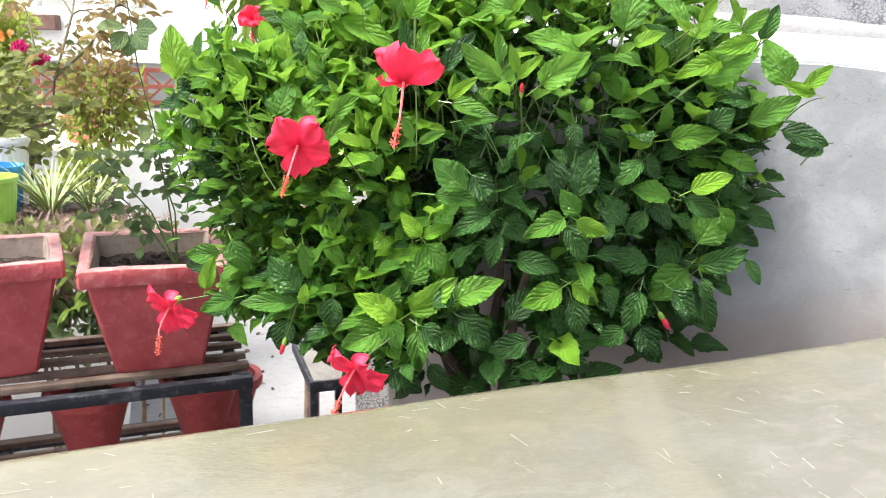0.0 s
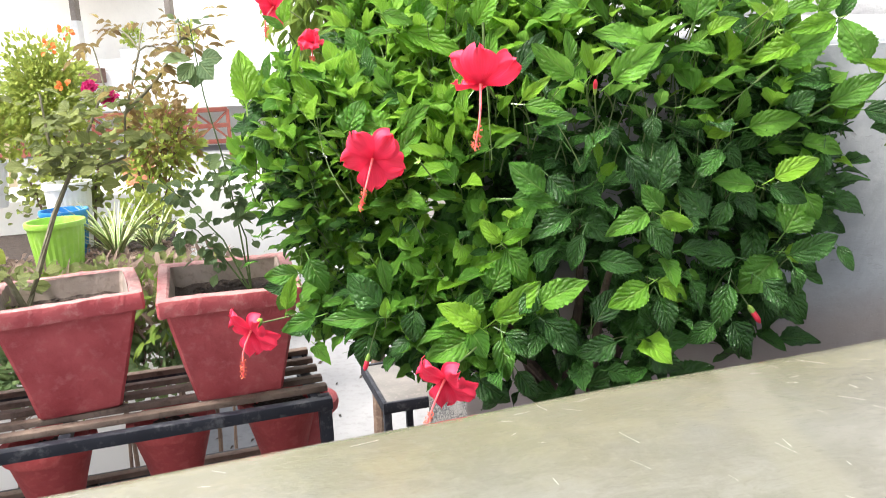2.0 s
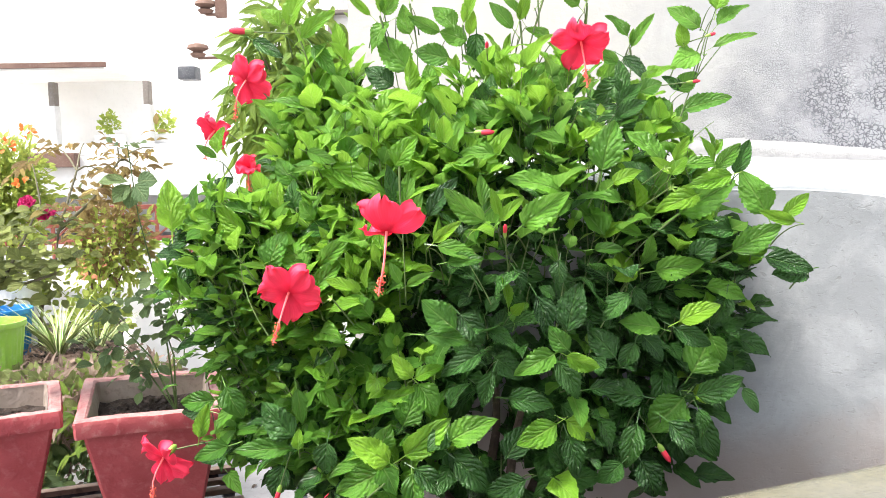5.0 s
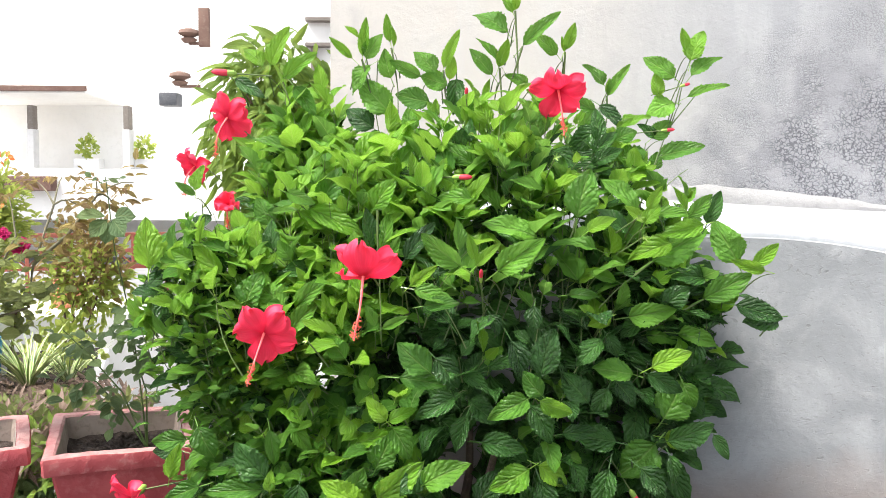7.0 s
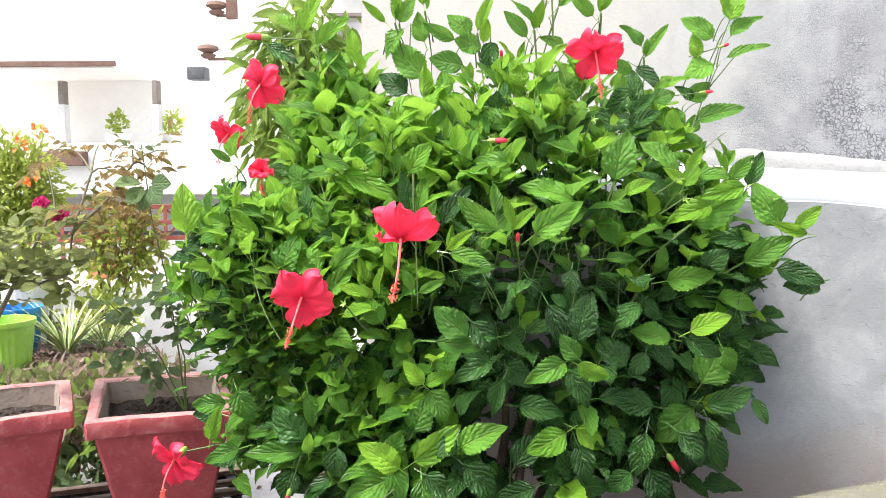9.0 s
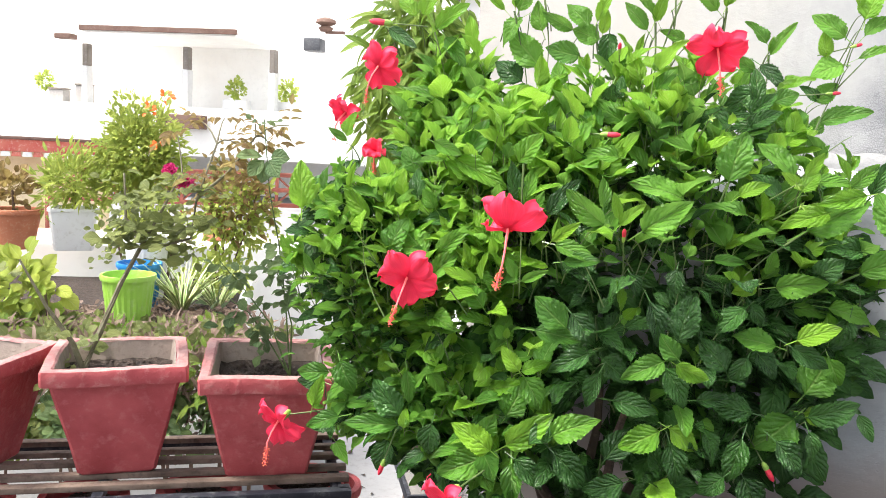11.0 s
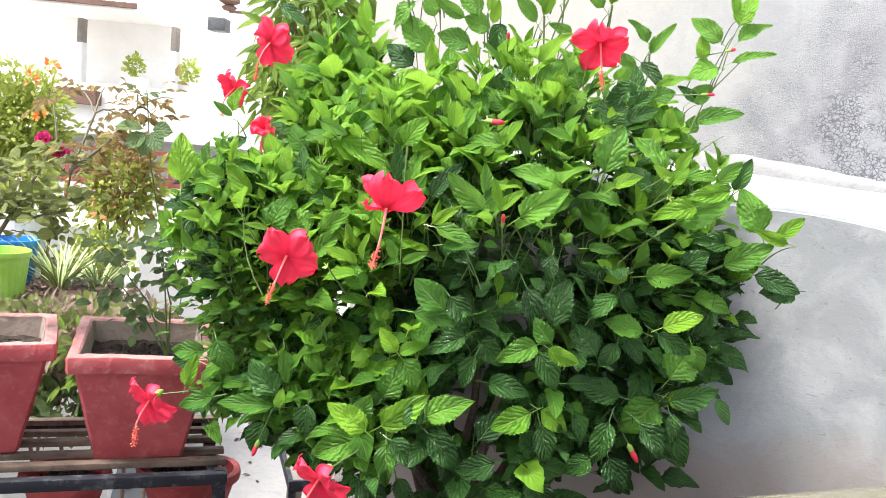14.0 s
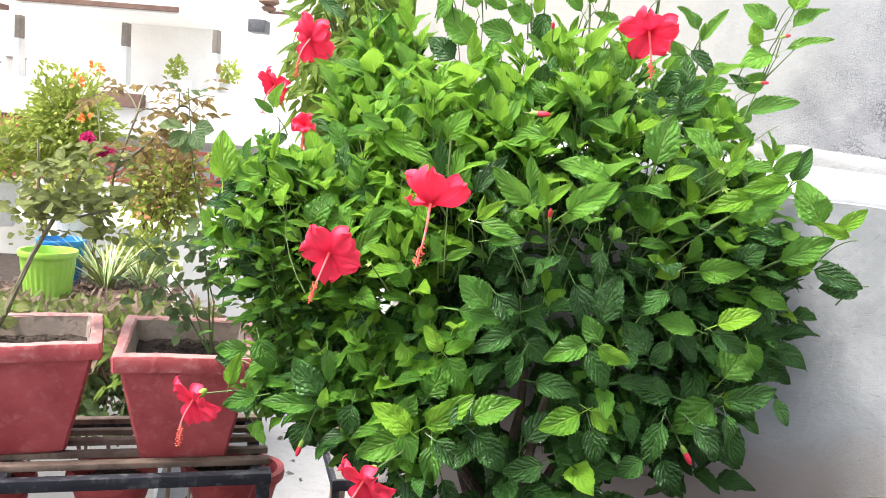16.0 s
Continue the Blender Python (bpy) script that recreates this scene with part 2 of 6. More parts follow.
GREY_TRIM = mottled("grey_cement_trim", (0.27, 0.255, 0.245), (0.35, 0.335, 0.32), (0.43, 0.41, 0.39), 3, 20, 0.85, 0.2, 0.003)
RUST = mottled("rusty_red_iron", (0.20, 0.050, 0.035), (0.27, 0.085, 0.06), (0.14, 0.06, 0.045), 8, 50, 0.75, 0.3, 0.002)
BARE_CAP = mottled("bare_brown_cement", (0.17, 0.145, 0.125), (0.23, 0.20, 0.175), (0.30, 0.27, 0.25), 3, 20, 0.85, 0.2, 0.003)
PALE_GREY = mottled("pale_grey_paint", (0.60, 0.595, 0.59), (0.66, 0.655, 0.65), (0.52, 0.51, 0.50), 2, 14, 0.8, 0.1, 0.003)
DARK_GREY = mottled("dark_grey_sheet", (0.06, 0.065, 0.075), (0.1, 0.1, 0.11), (0.2, 0.2, 0.2), 5, 30, 0.6, 0.1, 0.002)
RED_TRIM = mottled("red_awning_cloth", (0.48, 0.09, 0.07), (0.56, 0.18, 0.13), (0.65, 0.42, 0.36), 4, 30, 0.7, 0.2, 0.003)
CREAM = mottled("cream_paint", (0.70, 0.55, 0.32), (0.78, 0.66, 0.45), (0.6, 0.45, 0.3), 3, 20, 0.8, 0.1, 0.002)


def warped(n, l, scale, by):
    tc = n.new("ShaderNodeTexCoord").outputs["Object"]
    nz = n.new("ShaderNodeTexNoise")
    nz.inputs["Scale"].default_value, nz.inputs["Detail"].default_value = scale, 4
    l.new(tc, nz.inputs["Vector"])
    sc, add = n.new("ShaderNodeVectorMath"), n.new("ShaderNodeVectorMath")
    sc.operation, add.operation = "SCALE", "ADD"
    sc.inputs["Scale"].default_value = by
    l.new(nz.outputs["Color"], sc.inputs[0])
    l.new(tc, add.inputs[0])
    l.new(sc.outputs[0], add.inputs[1])
    return add.outputs[0]


def crazing(n, l, scale, vec, wide):
    vo = n.new("ShaderNodeTexVoronoi")
    vo.feature = "DISTANCE_TO_EDGE"
    vo.inputs["Scale"].default_value = scale
    l.new(vec, vo.inputs["Vector"])
    return ramp(n, l, vo.outputs["Distance"], [(wide * 0.35, 1.0), (wide, 0.0)])


def plaster_mat(name, cracked):
    """Grey cement plaster with blotches, trowel marks and, where cracked, a net of shrinkage cracks in patches."""
    m, n, l, b = nodes_of(name, 0.8, 0.0, 0.3)
    cloud, mid, fine = noise_at(n, l, 2.2, 6, 0.6), noise_at(n, l, 9, 6, 0.6, None, 0.6), noise_at(n, l, 90, 5, 0.65)
    marks = noise_at(n, l, 30, 4, 0.6, (1.0, 1.0, 1.5), 2.0)
    patch = ramp(n, l, noise_at(n, l, 6, 4), [(0.42, 0.0), (0.6, 1.0)])
    scar = calc(n, l, "MULTIPLY", ramp(n, l, marks, [(0.60, 0.0), (0.66, 1.0)]), patch)
    if cracked:
        vec = warped(n, l, 60, 0.022)
        sep = n.new("ShaderNodeSeparateXYZ")
        l.new(n.new("ShaderNodeTexCoord").outputs["Object"], sep.inputs[0])
        x, z = sep.outputs[0], sep.outputs[2]
        lean = calc(n, l, "MULTIPLY_ADD", z, -1.05, calc(n, l, "ADD", x, 1.79))
        wild = calc(n, l, "ADD", lean, calc(n, l, "MULTIPLY_ADD", noise_at(n, l, 6.0, 5, 0.65), 0.6, -0.3))
        old = ramp(n, l, calc(n, l, "ADD", x, calc(n, l, "MULTIPLY_ADD", noise_at(n, l, 2.0, 5, 0.6), 0.6, -0.3)), [(0.25, 0.0), (0.85, 1.0)])
        c = mixer(n, l, old, (0.410, 0.389, 0.368), (0.286, 0.292, 0.306))
        c = mixer(n, l, ramp(n, l, noise_at(n, l, 3.0, 5, 0.6, (4.0, 4.0, 0.5)), [(0.5, 0.0), (0.72, 0.5)]), c, (0.418, 0.418, 0.421))
        c = mixer(n, l, ramp(n, l, mid, [(0.5, 0.0), (0.75, 0.45)]), c, (0.253, 0.256, 0.266))
        big = calc(n, l, "MULTIPLY", crazing(n, l, 112, vec, 0.15), ramp(n, l, wild, [(0.84, 0.0), (1.0, 1.0)]))
        small = calc(n, l, "MULTIPLY", crazing(n, l, 165, vec, 0.15), ramp(n, l, wild, [(0.62, 0.0), (0.78, 0.40), (0.88, 0.36), (0.98, 0.0)]))
        crack = calc(n, l, "MULTIPLY", calc(n, l, "MAXIMUM", big, small), ramp(n, l, noise_at(n, l, 16, 4, 0.6), [(0.36, 0.1), (0.54, 1.0)]))
        c = mixer(n, l, calc(n, l, "MULTIPLY", ramp(n, l, wild, [(0.50, 0.0), (0.90, 0.75)]), ramp(n, l, mid, [(0.4, 0.35), (0.6, 1.0)])), c, (0.205, 0.206, 0.222))
        c = mixer(n, l, calc(n, l, "MULTIPLY", crack, 0.85), c, (0.075, 0.077, 0.09))
        h = calc(n, l, "SUBTRACT", calc(n, l, "MULTIPLY_ADD", fine, 0.5, mid), calc(n, l, "MULTIPLY", crack, 1.6))
    else:
        c = mixer(n, l, ramp(n, l, cloud, [(0.32, 0.0), (0.68, 1.0)]), (0.198, 0.207, 0.219), (0.292, 0.304, 0.320))
        c = mixer(n, l, ramp(n, l, mid, [(0.45, 0.0), (0.72, 0.6)]), c, (0.385, 0.396, 0.412))
        pits = ramp(n, l, noise_at(n, l, 75, 4, 0.65, (1.0, 1.0, 2.6), 0.4), [(0.60, 0.0), (0.67, 1.0)])
        pits = calc(n, l, "MULTIPLY", pits, ramp(n, l, noise_at(n, l, 7, 4), [(0.36, 0.25), (0.6, 1.0)]))
        c = mixer(n, l, calc(n, l, "MULTIPLY", pits, 0.45), c, (0.150, 0.152, 0.158))
        c = mixer(n, l, ramp(n, l, fine, [(0.55, 0.0), (0.8, 0.4)]), c, (0.205, 0.205, 0.207))
        c = mixer(n, l, calc(n, l, "MULTIPLY", scar, 0.4), c, (0.157, 0.157, 0.159))
        low = n.new("ShaderNodeSeparateXYZ")
        l.new(n.new("ShaderNodeTexCoord").outputs["Object"], low.inputs[0])
        # warm bounced light painted into the lower plaster, with a noisy edge
        bounce_tint = ramp(n, l, calc(n, l, "ADD", low.outputs[2], calc(n, l, "MULTIPLY_ADD", cloud, 0.5, -0.25)), [(0.88, 0.75), (1.06, 0.0)])
        c = mixer(n, l, bounce_tint, c, (0.297, 0.248, 0.230))
        h = calc(n, l, "ADD", calc(n, l, "MULTIPLY_ADD", fine, 0.35, calc(n, l, "MULTIPLY", mid, 1.2)), calc(n, l, "MULTIPLY", marks, 0.25))
        h = calc(n, l, "SUBTRACT", h, calc(n, l, "MULTIPLY_ADD", scar, 0.3, calc(n, l, "MULTIPLY", pits, 0.3)))
    l.new(c, b.inputs["Base Color"])
    bump(n, l, b, h, 0.42, 0.006)
    return m


PLASTER = plaster_mat("grey_cement_plaster", False)
CRACKED = plaster_mat("cracked_cement_plaster", True)


def fibre_mat():
    """Cloudy resin over chopped strand mat: greyish body, olive stains that gather along the rolled rim."""
    m, n, l, b = nodes_of("fibreglass_resin", 0.22, 0.0, 1.0)
    cloud, spots, fine = noise_at(n, l, 3.0, 6, 0.6), noise_at(n, l, 11, 6, 0.6, (1.0, 1.6, 1.0), 0.8), noise_at(n, l, 70, 6, 0.7)
    hair = noise_at(n, l, 45, 4, 0.6, (0.6, 1.6, 1.0), 2.5)
    c = mixer(n, l, ramp(n, l, cloud, [(0.35, 0.0), (0.65, 1.0)]), (0.118, 0.113, 0.092), (0.140, 0.137, 0.120))
    c = mixer(n, l, ramp(n, l, spots, [(0.46, 0.0), (0.66, 0.7)]), c, (0.165, 0.160, 0.140))
    sep = n.new("ShaderNodeSeparateXYZ")
    l.new(n.new("ShaderNodeTexCoord").outputs["Object"], sep.inputs[0])
    rim = ramp(n, l, calc(n, l, "ADD", sep.outputs[1], calc(n, l, "MULTIPLY_ADD", noise_at(n, l, 5.0, 5, 0.65), 0.6, -0.3)), [(0.20, 0.0), (0.42, 0.6)])
    c = mixer(n, l, rim, c, (0.125, 0.116, 0.070))
    c = mixer(n, l, calc(n, l, "MULTIPLY", ramp(n, l, spots, [(0.50, 0.0), (0.60, 0.8)]), rim), c, (0.150, 0.141, 0.095))
    run = calc(n, l, "ADD", calc(n, l, "MULTIPLY_ADD", sep.outputs[1], -0.435, sep.outputs[0]), calc(n, l, "MULTIPLY_ADD", cloud, 0.06, -0.24))
    c = mixer(n, l, ramp(n, l, calc(n, l, "ABSOLUTE", run), [(0.022, 0.6), (0.042, 0.0)]), c, (0.165, 0.158, 0.128))
    c = mixer(n, l, ramp(n, l, fine, [(0.52, 0.0), (0.78, 0.35)]), c, (0.19, 0.185, 0.16))
    c = mixer(n, l, ramp(n, l, hair, [(0.60, 0.0), (0.68, 0.3)]), c, (0.095, 0.090, 0.066))
    l.new(c, b.inputs["Base Color"])
    l.new(calc(n, l, "MULTIPLY_ADD", spots, 0.16, 0.10), b.inputs["Roughness"])
    bump(n, l, b, calc(n, l, "ADD", calc(n, l, "MULTIPLY_ADD", spots, 1.2, fine), hair), 0.3, 0.002)
    return m


RESIN = fibre_mat()
FIBRE = mottled("pale_glass_fibre", (0.20, 0.195, 0.16), (0.28, 0.27, 0.23), (0.07, 0.065, 0.05), 90, 160, 0.45, 0.1, 0.001, edge=(0.4, 0.6))


# ---- building blocks ----
def thing(name, at, label, category, group="", kind="", rz=0.0):
    ob = new(name)
    ob.matrix_basis = pose(*at, 0, 0, rz)
    return tagged(ob, label, category, group, kind)


def part(name, bm, material, parent, label="", smooth=True, kind=""):
    me = bm
    if isinstance(bm, bmesh.types.BMesh):
        bmesh.ops.recalc_face_normals(bm, faces=bm.faces)
        me = bpy.data.meshes.new(name)
        bm.to_mesh(me)
        bm.free()
    if smooth:
        me.shade_smooth()
        if me is not bm:
            me.set_sharp_from_angle(angle=radians(26))
    if material and not me.materials:
        me.materials.append(material)
    ob = new(name, me)
    ob.parent = parent
    return tagged(ob, label, "", "", kind)


def structure(name, bm, material, label, smooth=False):
    ob = part(name, bm, material, None, label, smooth)
    return tagged(ob, label, "", "", "structure")


def box(bm, x0, x1, y0, y1, z0, z1, m=None, bevel=0.0):
    r = bmesh.ops.create_cube(bm, size=1)
    vs = r["verts"]
    for v in vs:
        v.co = Vector((x0 + (v.co.x + 0.5) * (x1 - x0), y0 + (v.co.y + 0.5) * (y1 - y0), z0 + (v.co.z + 0.5) * (z1 - z0)))
    if bevel:
        es = list({e for v in vs for e in v.link_edges})
        r = bmesh.ops.bevel(bm, geom=es, offset=bevel, segments=2, affect="EDGES", profile=0.6)
        vs = r["verts"]
    if m is not None:
        bmesh.ops.transform(bm, matrix=m, verts=list(set(vs)))
    return bm


def cuboid(*a, **k):
    return box(bmesh.new(), *a, **k)


def loft(sections, power=2.0, segs=32, jitter=0.0, seed=0, cap_start=True, cap_end=True):
    """Rings (half width, height) stacked into one skin; power 2 is round, 8 nearly square."""
    bm = bmesh.new()
    rings = []
    for r, z in sections:
        ring = []
        for i in range(segs):
            a = 2 * math.pi * (i + 0.5) / segs
            c, s = math.cos(a), math.sin(a)
            k = r / (abs(c) ** power + abs(s) ** power) ** (1 / power)
            p = Vector((k * c, k * s, z))
            if jitter:
                p += noise.noise_vector(p * 14 + Vector((seed, 0, 0))) * jitter
            ring.append(bm.verts.new(p))
        rings.append(ring)
    for a, b in zip(rings, rings[1:]):
        for i in range(segs):
            bm.faces.new((a[i], a[(i + 1) % segs], b[(i + 1) % segs], b[i]))
    if cap_start:
        bm.faces.new(rings[0][::-1])
    if cap_end:
        bm.faces.new(rings[-1])
    return bm


def square_loft(sections, n=10, corner=0.006, jitter=0.0, chips=0.0, seed=0, cap=False):
    """Square rings (half width, height) with crisp, slightly worn corners stacked into one skin."""
    bm = bmesh.new()
    rings = []
    for r, z in sections:
        pts = []
        for k in range(4):
            m = Matrix.Rotation(k * math.pi / 2, 3, "Z")
            for i in range(n + 1):
                pts.append(m @ Vector((r, -r + corner + (2 * r - 2 * corner) * i / n, z)))
        ring = []
        for p in pts:
            q = p * 6 + Vector((seed, seed, 0))
            p = p + noise.noise_vector(q) * jitter + noise.noise_vector(p * 45 + Vector((seed, 0, 0))) * chips
            ring.append(bm.verts.new(p))
        rings.append(ring)
    for a, b in zip(rings, rings[1:]):
        for i in range(len(a)):
            bm.faces.new((a[i], a[(i + 1) % len(a)], b[(i + 1) % len(a)], b[i]))
    if cap:
        bm.faces.new(rings[0][::-1])
    return bm


def tube(bm, pts, radii, sides=6):
    """A tapered round stem along points."""
    rings, up = [], Vector((0.31, 0.2, 0.93))
    pts = [Vector(p) for p in pts]
    for i, p in enumerate(pts):
        d = (pts[min(i + 1, len(pts) - 1)] - pts[max(i - 1, 0)]).normalized()
        a = d.cross(up)
        a = a.normalized() if a.length > 1e-4 else Vector((1, 0, 0))
        b = d.cross(a)
        r = radii[i] if hasattr(radii, "__len__") else radii
        rings.append([bm.verts.new(p + (a * math.cos(t) + b * math.sin(t)) * r) for t in (2 * math.pi * k / sides for k in range(sides))])
    for a, b in zip(rings, rings[1:]):
        for k in range(sides):
            bm.faces.new((a[k], a[(k + 1) % sides], b[(k + 1) % sides], b[k]))
    bm.faces.new(rings[0][::-1])
    bm.faces.new(rings[-1])
    return bm


def bend(a, b, sag, n=6, side=0.0):
    """Points from a to b, bowed by sag upwards in the middle and by side across."""
    a, b = Vector(a), Vector(b)
    x = (b - a).cross(Vector((0, 0, 1)))
    x = x.normalized() if x.length > 1e-5 else Vector((1, 0, 0))
    return [a.lerp(b, t) + Vector((0, 0, sag)) * 4 * t * (1 - t) + x * side * 4 * t * (1 - t) for t in (i / (n - 1) for i in range(n))]


def blade(length, width, rows=8, belly=0.42, fold=0.25, droop=0.25, teeth=0.05, wave=0.05, seed=0, stalk=0.0, point=1.0, petiole=0.0, cols=4, pucker=0.0):
    """Points, faces and length/width coordinates of one leaf along +y with its face up: a folded, drooping, toothed blade."""
    rs = random.Random(seed)
    v, f, uv = [], [], []
    ph = rs.uniform(0, 6.28)
    sway = rs.uniform(-0.10, 0.10)
    for i in range(rows + 1):
        u = i / rows
        w = width * 0.5 * math.sin(math.pi * u ** (0.693 / -math.log(belly))) ** (0.66 * point) * (1 - 0.22 * u ** 5) if 0 < u < 1 else 0.0
        y = length * u
        zc = -droop * length * u * u
        for j in range(cols + 1):
            s = 2 * j / cols - 1
            k = 1 + (teeth * (1.0, 0.35, -0.4)[i % 3] * rs.uniform(0.5, 1.3) if abs(s) == 1 else 0)
            x = s * w * k
            z = zc + fold * abs(x) + wave * width * math.sin(u * 9 + ph + s * 2.1) * abs(s)
            z += pucker * (math.sin(6.2832 * 7 * (u - 0.32 * abs(s)) + noise.noise(Vector((u * 3, s * 2, seed))) * 3) * min(1.0, abs(s) * 3) * 0.5 + noise.noise(Vector((u * 6, s * 3, seed + 9)))) * w
            v.append((x + sway * u * u * length, y + stalk + (0.12 * width * abs(s) * (1 - u)), z))
            uv.append((u, 0.5 + s * 0.5))
    n = cols + 1
    for i in range(rows):
        for j in range(cols):
            a = i * n + j
            f.append((a, a + 1, a + n + 1, a + n))
    if petiole:
        k = len(v)
        v += [(-0.012, -petiole, -0.06), (0.012, -petiole, -0.06), (0.012, 0.03, 0.004), (-0.012, 0.03, 0.004)]
        uv += [(0.0, 0.5)] * 4
        f.append((k, k + 1, k + 2, k + 3))
    return np.array(v, dtype=np.float32), np.array(f, dtype=np.int32), np.array(uv, dtype=np.float32)


def mesh_of(name, v, f, uv, material):
    me = bpy.data.meshes.new(name)
    me.from_pydata(v.tolist(), [], f.tolist())
    lay = me.uv_layers.new(name="blade")
    lay.data.foreach_set("uv", uv[f.reshape(-1)].reshape(-1))
    me.materials.append(material)
    me.shade_smooth()
    return me


def joined(name, shapes, mats, material):
    """One mesh of many blades: (shape number, matrix) rows."""
    vs, fs, us, k = [], [], [], 0
    for i, m in mats:
        v, f, uv = shapes[i]
        a = np.array(m, dtype=np.float32)
        vs.append(v @ a[:3, :3].T + a[:3, 3])
        fs.append(f + k)
        us.append(uv)
        k += len(v)
    return mesh_of(name, np.concatenate(vs), np.concatenate(fs), np.concatenate(us), material)


def facing(p, out, up, size, roll=0.0):
    """A leaf's matrix: its length along out, its face towards up."""
    y = Vector(out).normalized()
    x = y.cross(Vector(up))
    x = x.normalized() if x.length > 1e-4 else Vector((1, 0, 0))
    z = x.cross(y)
    m = Matrix((x, y, z)).transposed().to_4x4()
    return Matrix.Translation(p) @ m @ Matrix.Rotation(roll, 4, "Y") @ Matrix.Scale(size, 4)


# ---- the terrace, the walls and the house opposite ----
bm = bmesh.new()
bmesh.ops.create_grid(bm, x_segments=60, y_segments=60, size=60)
structure("ground", bm, FLOOR, "pale sunlit terrace floor with scattered dry leaf bits")

SLOPE = -0.25                      # the plaster wall's plan: y = Y - 0.25 (x - 0.85)


def along_wall(x, y_at):
    return Vector((x, y_at + SLOPE * (x - 0.85), 0))


def ledge_front(x):
    """The hand-laid ledge dips along its front edge."""
    return max(1.408, 1.454 - 0.42 * max(0.0, x - 0.70) ** 2)


def ledge_back(x):
    return max(1.480, 1.5107 - 0.037 * (x - 0.748))


def wall_block(x0, x1, y_at, sections, cuts=40, dip=None):
    """A wall from x0 to x1 whose upright profile is (set back, height), hand-plastered a little uneven."""
    bm = bmesh.new()
    back = Vector((0.2425, 0.9701, 0))
    cols = []
    for i in range(cuts + 1):
        p = along_wall(x0 + (x1 - x0) * i / cuts, y_at)
        col = []
        for s, z in sections:
            q = p + back * s + Vector((0, 0, z + (dip(p.x, s) if dip and z > 0.9 else 0.0)))
            q += back * noise.noise(q * 3.0) * 0.006 + Vector((0, 0, noise.noise(q * 2.2 + Vector((7, 0, 0))) * 0.006))
            col.append(bm.verts.new(q))
        cols.append(col)
    n = len(sections)
    for a, b in zip(cols, cols[1:]):
        for j in range(n - 1):
            bm.faces.new((a[j], b[j], b[j + 1], a[j + 1]))
        bm.faces.new((a[n - 1], b[n - 1], b[0], a[0]))
    bm.faces.new(cols[0])
    bm.faces.new(cols[-1][::-1])
    return bm


structure("wall_lower", wall_block(-0.12, 3.2, 1.60, [(0, 0), (0, 0.5), (0, 0.95), (0, 1.20), (0, 1.434), (0.005, 1.4375), (0.29, 1.4375), (0.29, 0)], 120, lambda x, s: (ledge_front(x) - 1.447)),
          PLASTER, "grey cement plastered low wall with trowel marks", True)
structure("wall_ledge", wall_block(-0.125, 3.2, 1.600, [(0.010, 1.434), (0.004, 1.435), (0.003, 1.4405), (0.003, 1.445), (0.004, 1.447), (0.006, 1.4455), (0.009, 1.4475), (0.15, 1.479), (0.296, 1.5107), (0.296, 1.436)], 120,
                                   lambda x, s: (ledge_front(x) - 1.447) * (1 - max(0.0, s) / 0.296) + (ledge_back(x) - 1.5107) * max(0.0, s) / 0.296),
          LEDGE, "pale sloping screed ledge on the low wall", True)
structure("wall_upper", wall_block(-0.245, 3.2, 1.90, [(0, 0), (0, 0.8), (0, 1.5), (0, 2.2), (0, 3.4), (0.25, 3.4), (0.25, 0)]),
          CRACKED, "grey cement wall with a net of fine cracks", True)

bm = bmesh.new()
cols = []
for i in range(161):
    x = -0.24 + 3.4 * i / 160
    p = along_wall(x, 1.90)
    foot = ledge_back(x)
    h = foot + max(0.008, 0.044 - 0.085 * max(0.0, x - 0.72)) + 0.020 * noise.noise(Vector((x * 8.5, 3.1, 0))) + 0.004 * noise.noise(Vector((x * 21, 0.4, 0)))
    o = Vector((-0.2425, -0.9701, 0))
    cols.append([bm.verts.new(p + o * d + Vector((0, 0, z))) for d, z in ((0.012, foot - 0.012), (0.012, foot + (h - foot) * 0.3), (0.008, h - (h - foot) * 0.3), (0.001, h), (-0.02, h + 0.001), (-0.02, foot - 0.012))])
for a, b in zip(cols, cols[1:]):
    for j in range(5):
        bm.faces.new((a[j], b[j], b[j + 1], a[j + 1]))
bm.faces.new(cols[0])
bm.faces.new(cols[-1][::-1])
structure("wall_fillet", bm, FILLET, "lumpy plaster fillet along the foot of the upper wall", True)

# ---- fibreglass top in the foreground ----
slab = thing("fibreglass_table", (0.1, 0.6, 0.0), "pale greenish fibreglass slab with chopped strands and a rounded rim", "table", rz=22.6)


def slab_z(y):
    """Height of the skin across its width: nearly flat, then rolling over at the far rim."""
    d = max(0.0, y - 0.40)
    return 0.984 - 0.10 * max(0.0, 0.1 - y) ** 2 - (0.06 - math.sqrt(max(0.0, 0.06 ** 2 - min(d, 0.0599) ** 2)))


bm = bmesh.new()
ys = [-0.9 + 0.06 * i for i in range(21)] + [0.34 + 0.012 * i for i in range(10)] + [0.4595]
grid = [[bm.verts.new((x * 0.05, y, slab_z(y) + noise.noise(Vector((x * 0.05, y, 0)) * 2.5) * 0.004)) for y in ys] for x in range(-36, 41)]
for a, b in zip(grid, grid[1:]):
    for j in range(len(ys) - 1):
        bm.faces.new((a[j], b[j], b[j + 1], a[j + 1]))
r = bmesh.ops.extrude_edge_only(bm, edges=[e for e in bm.edges if e.is_boundary])
for v in (g for g in r["geom"] if isinstance(g, bmesh.types.BMVert)):
    v.co.z = 0.70
part("top", bm, RESIN, slab)
rs = random.Random(5)
quads, uvs, faces = [], [], []
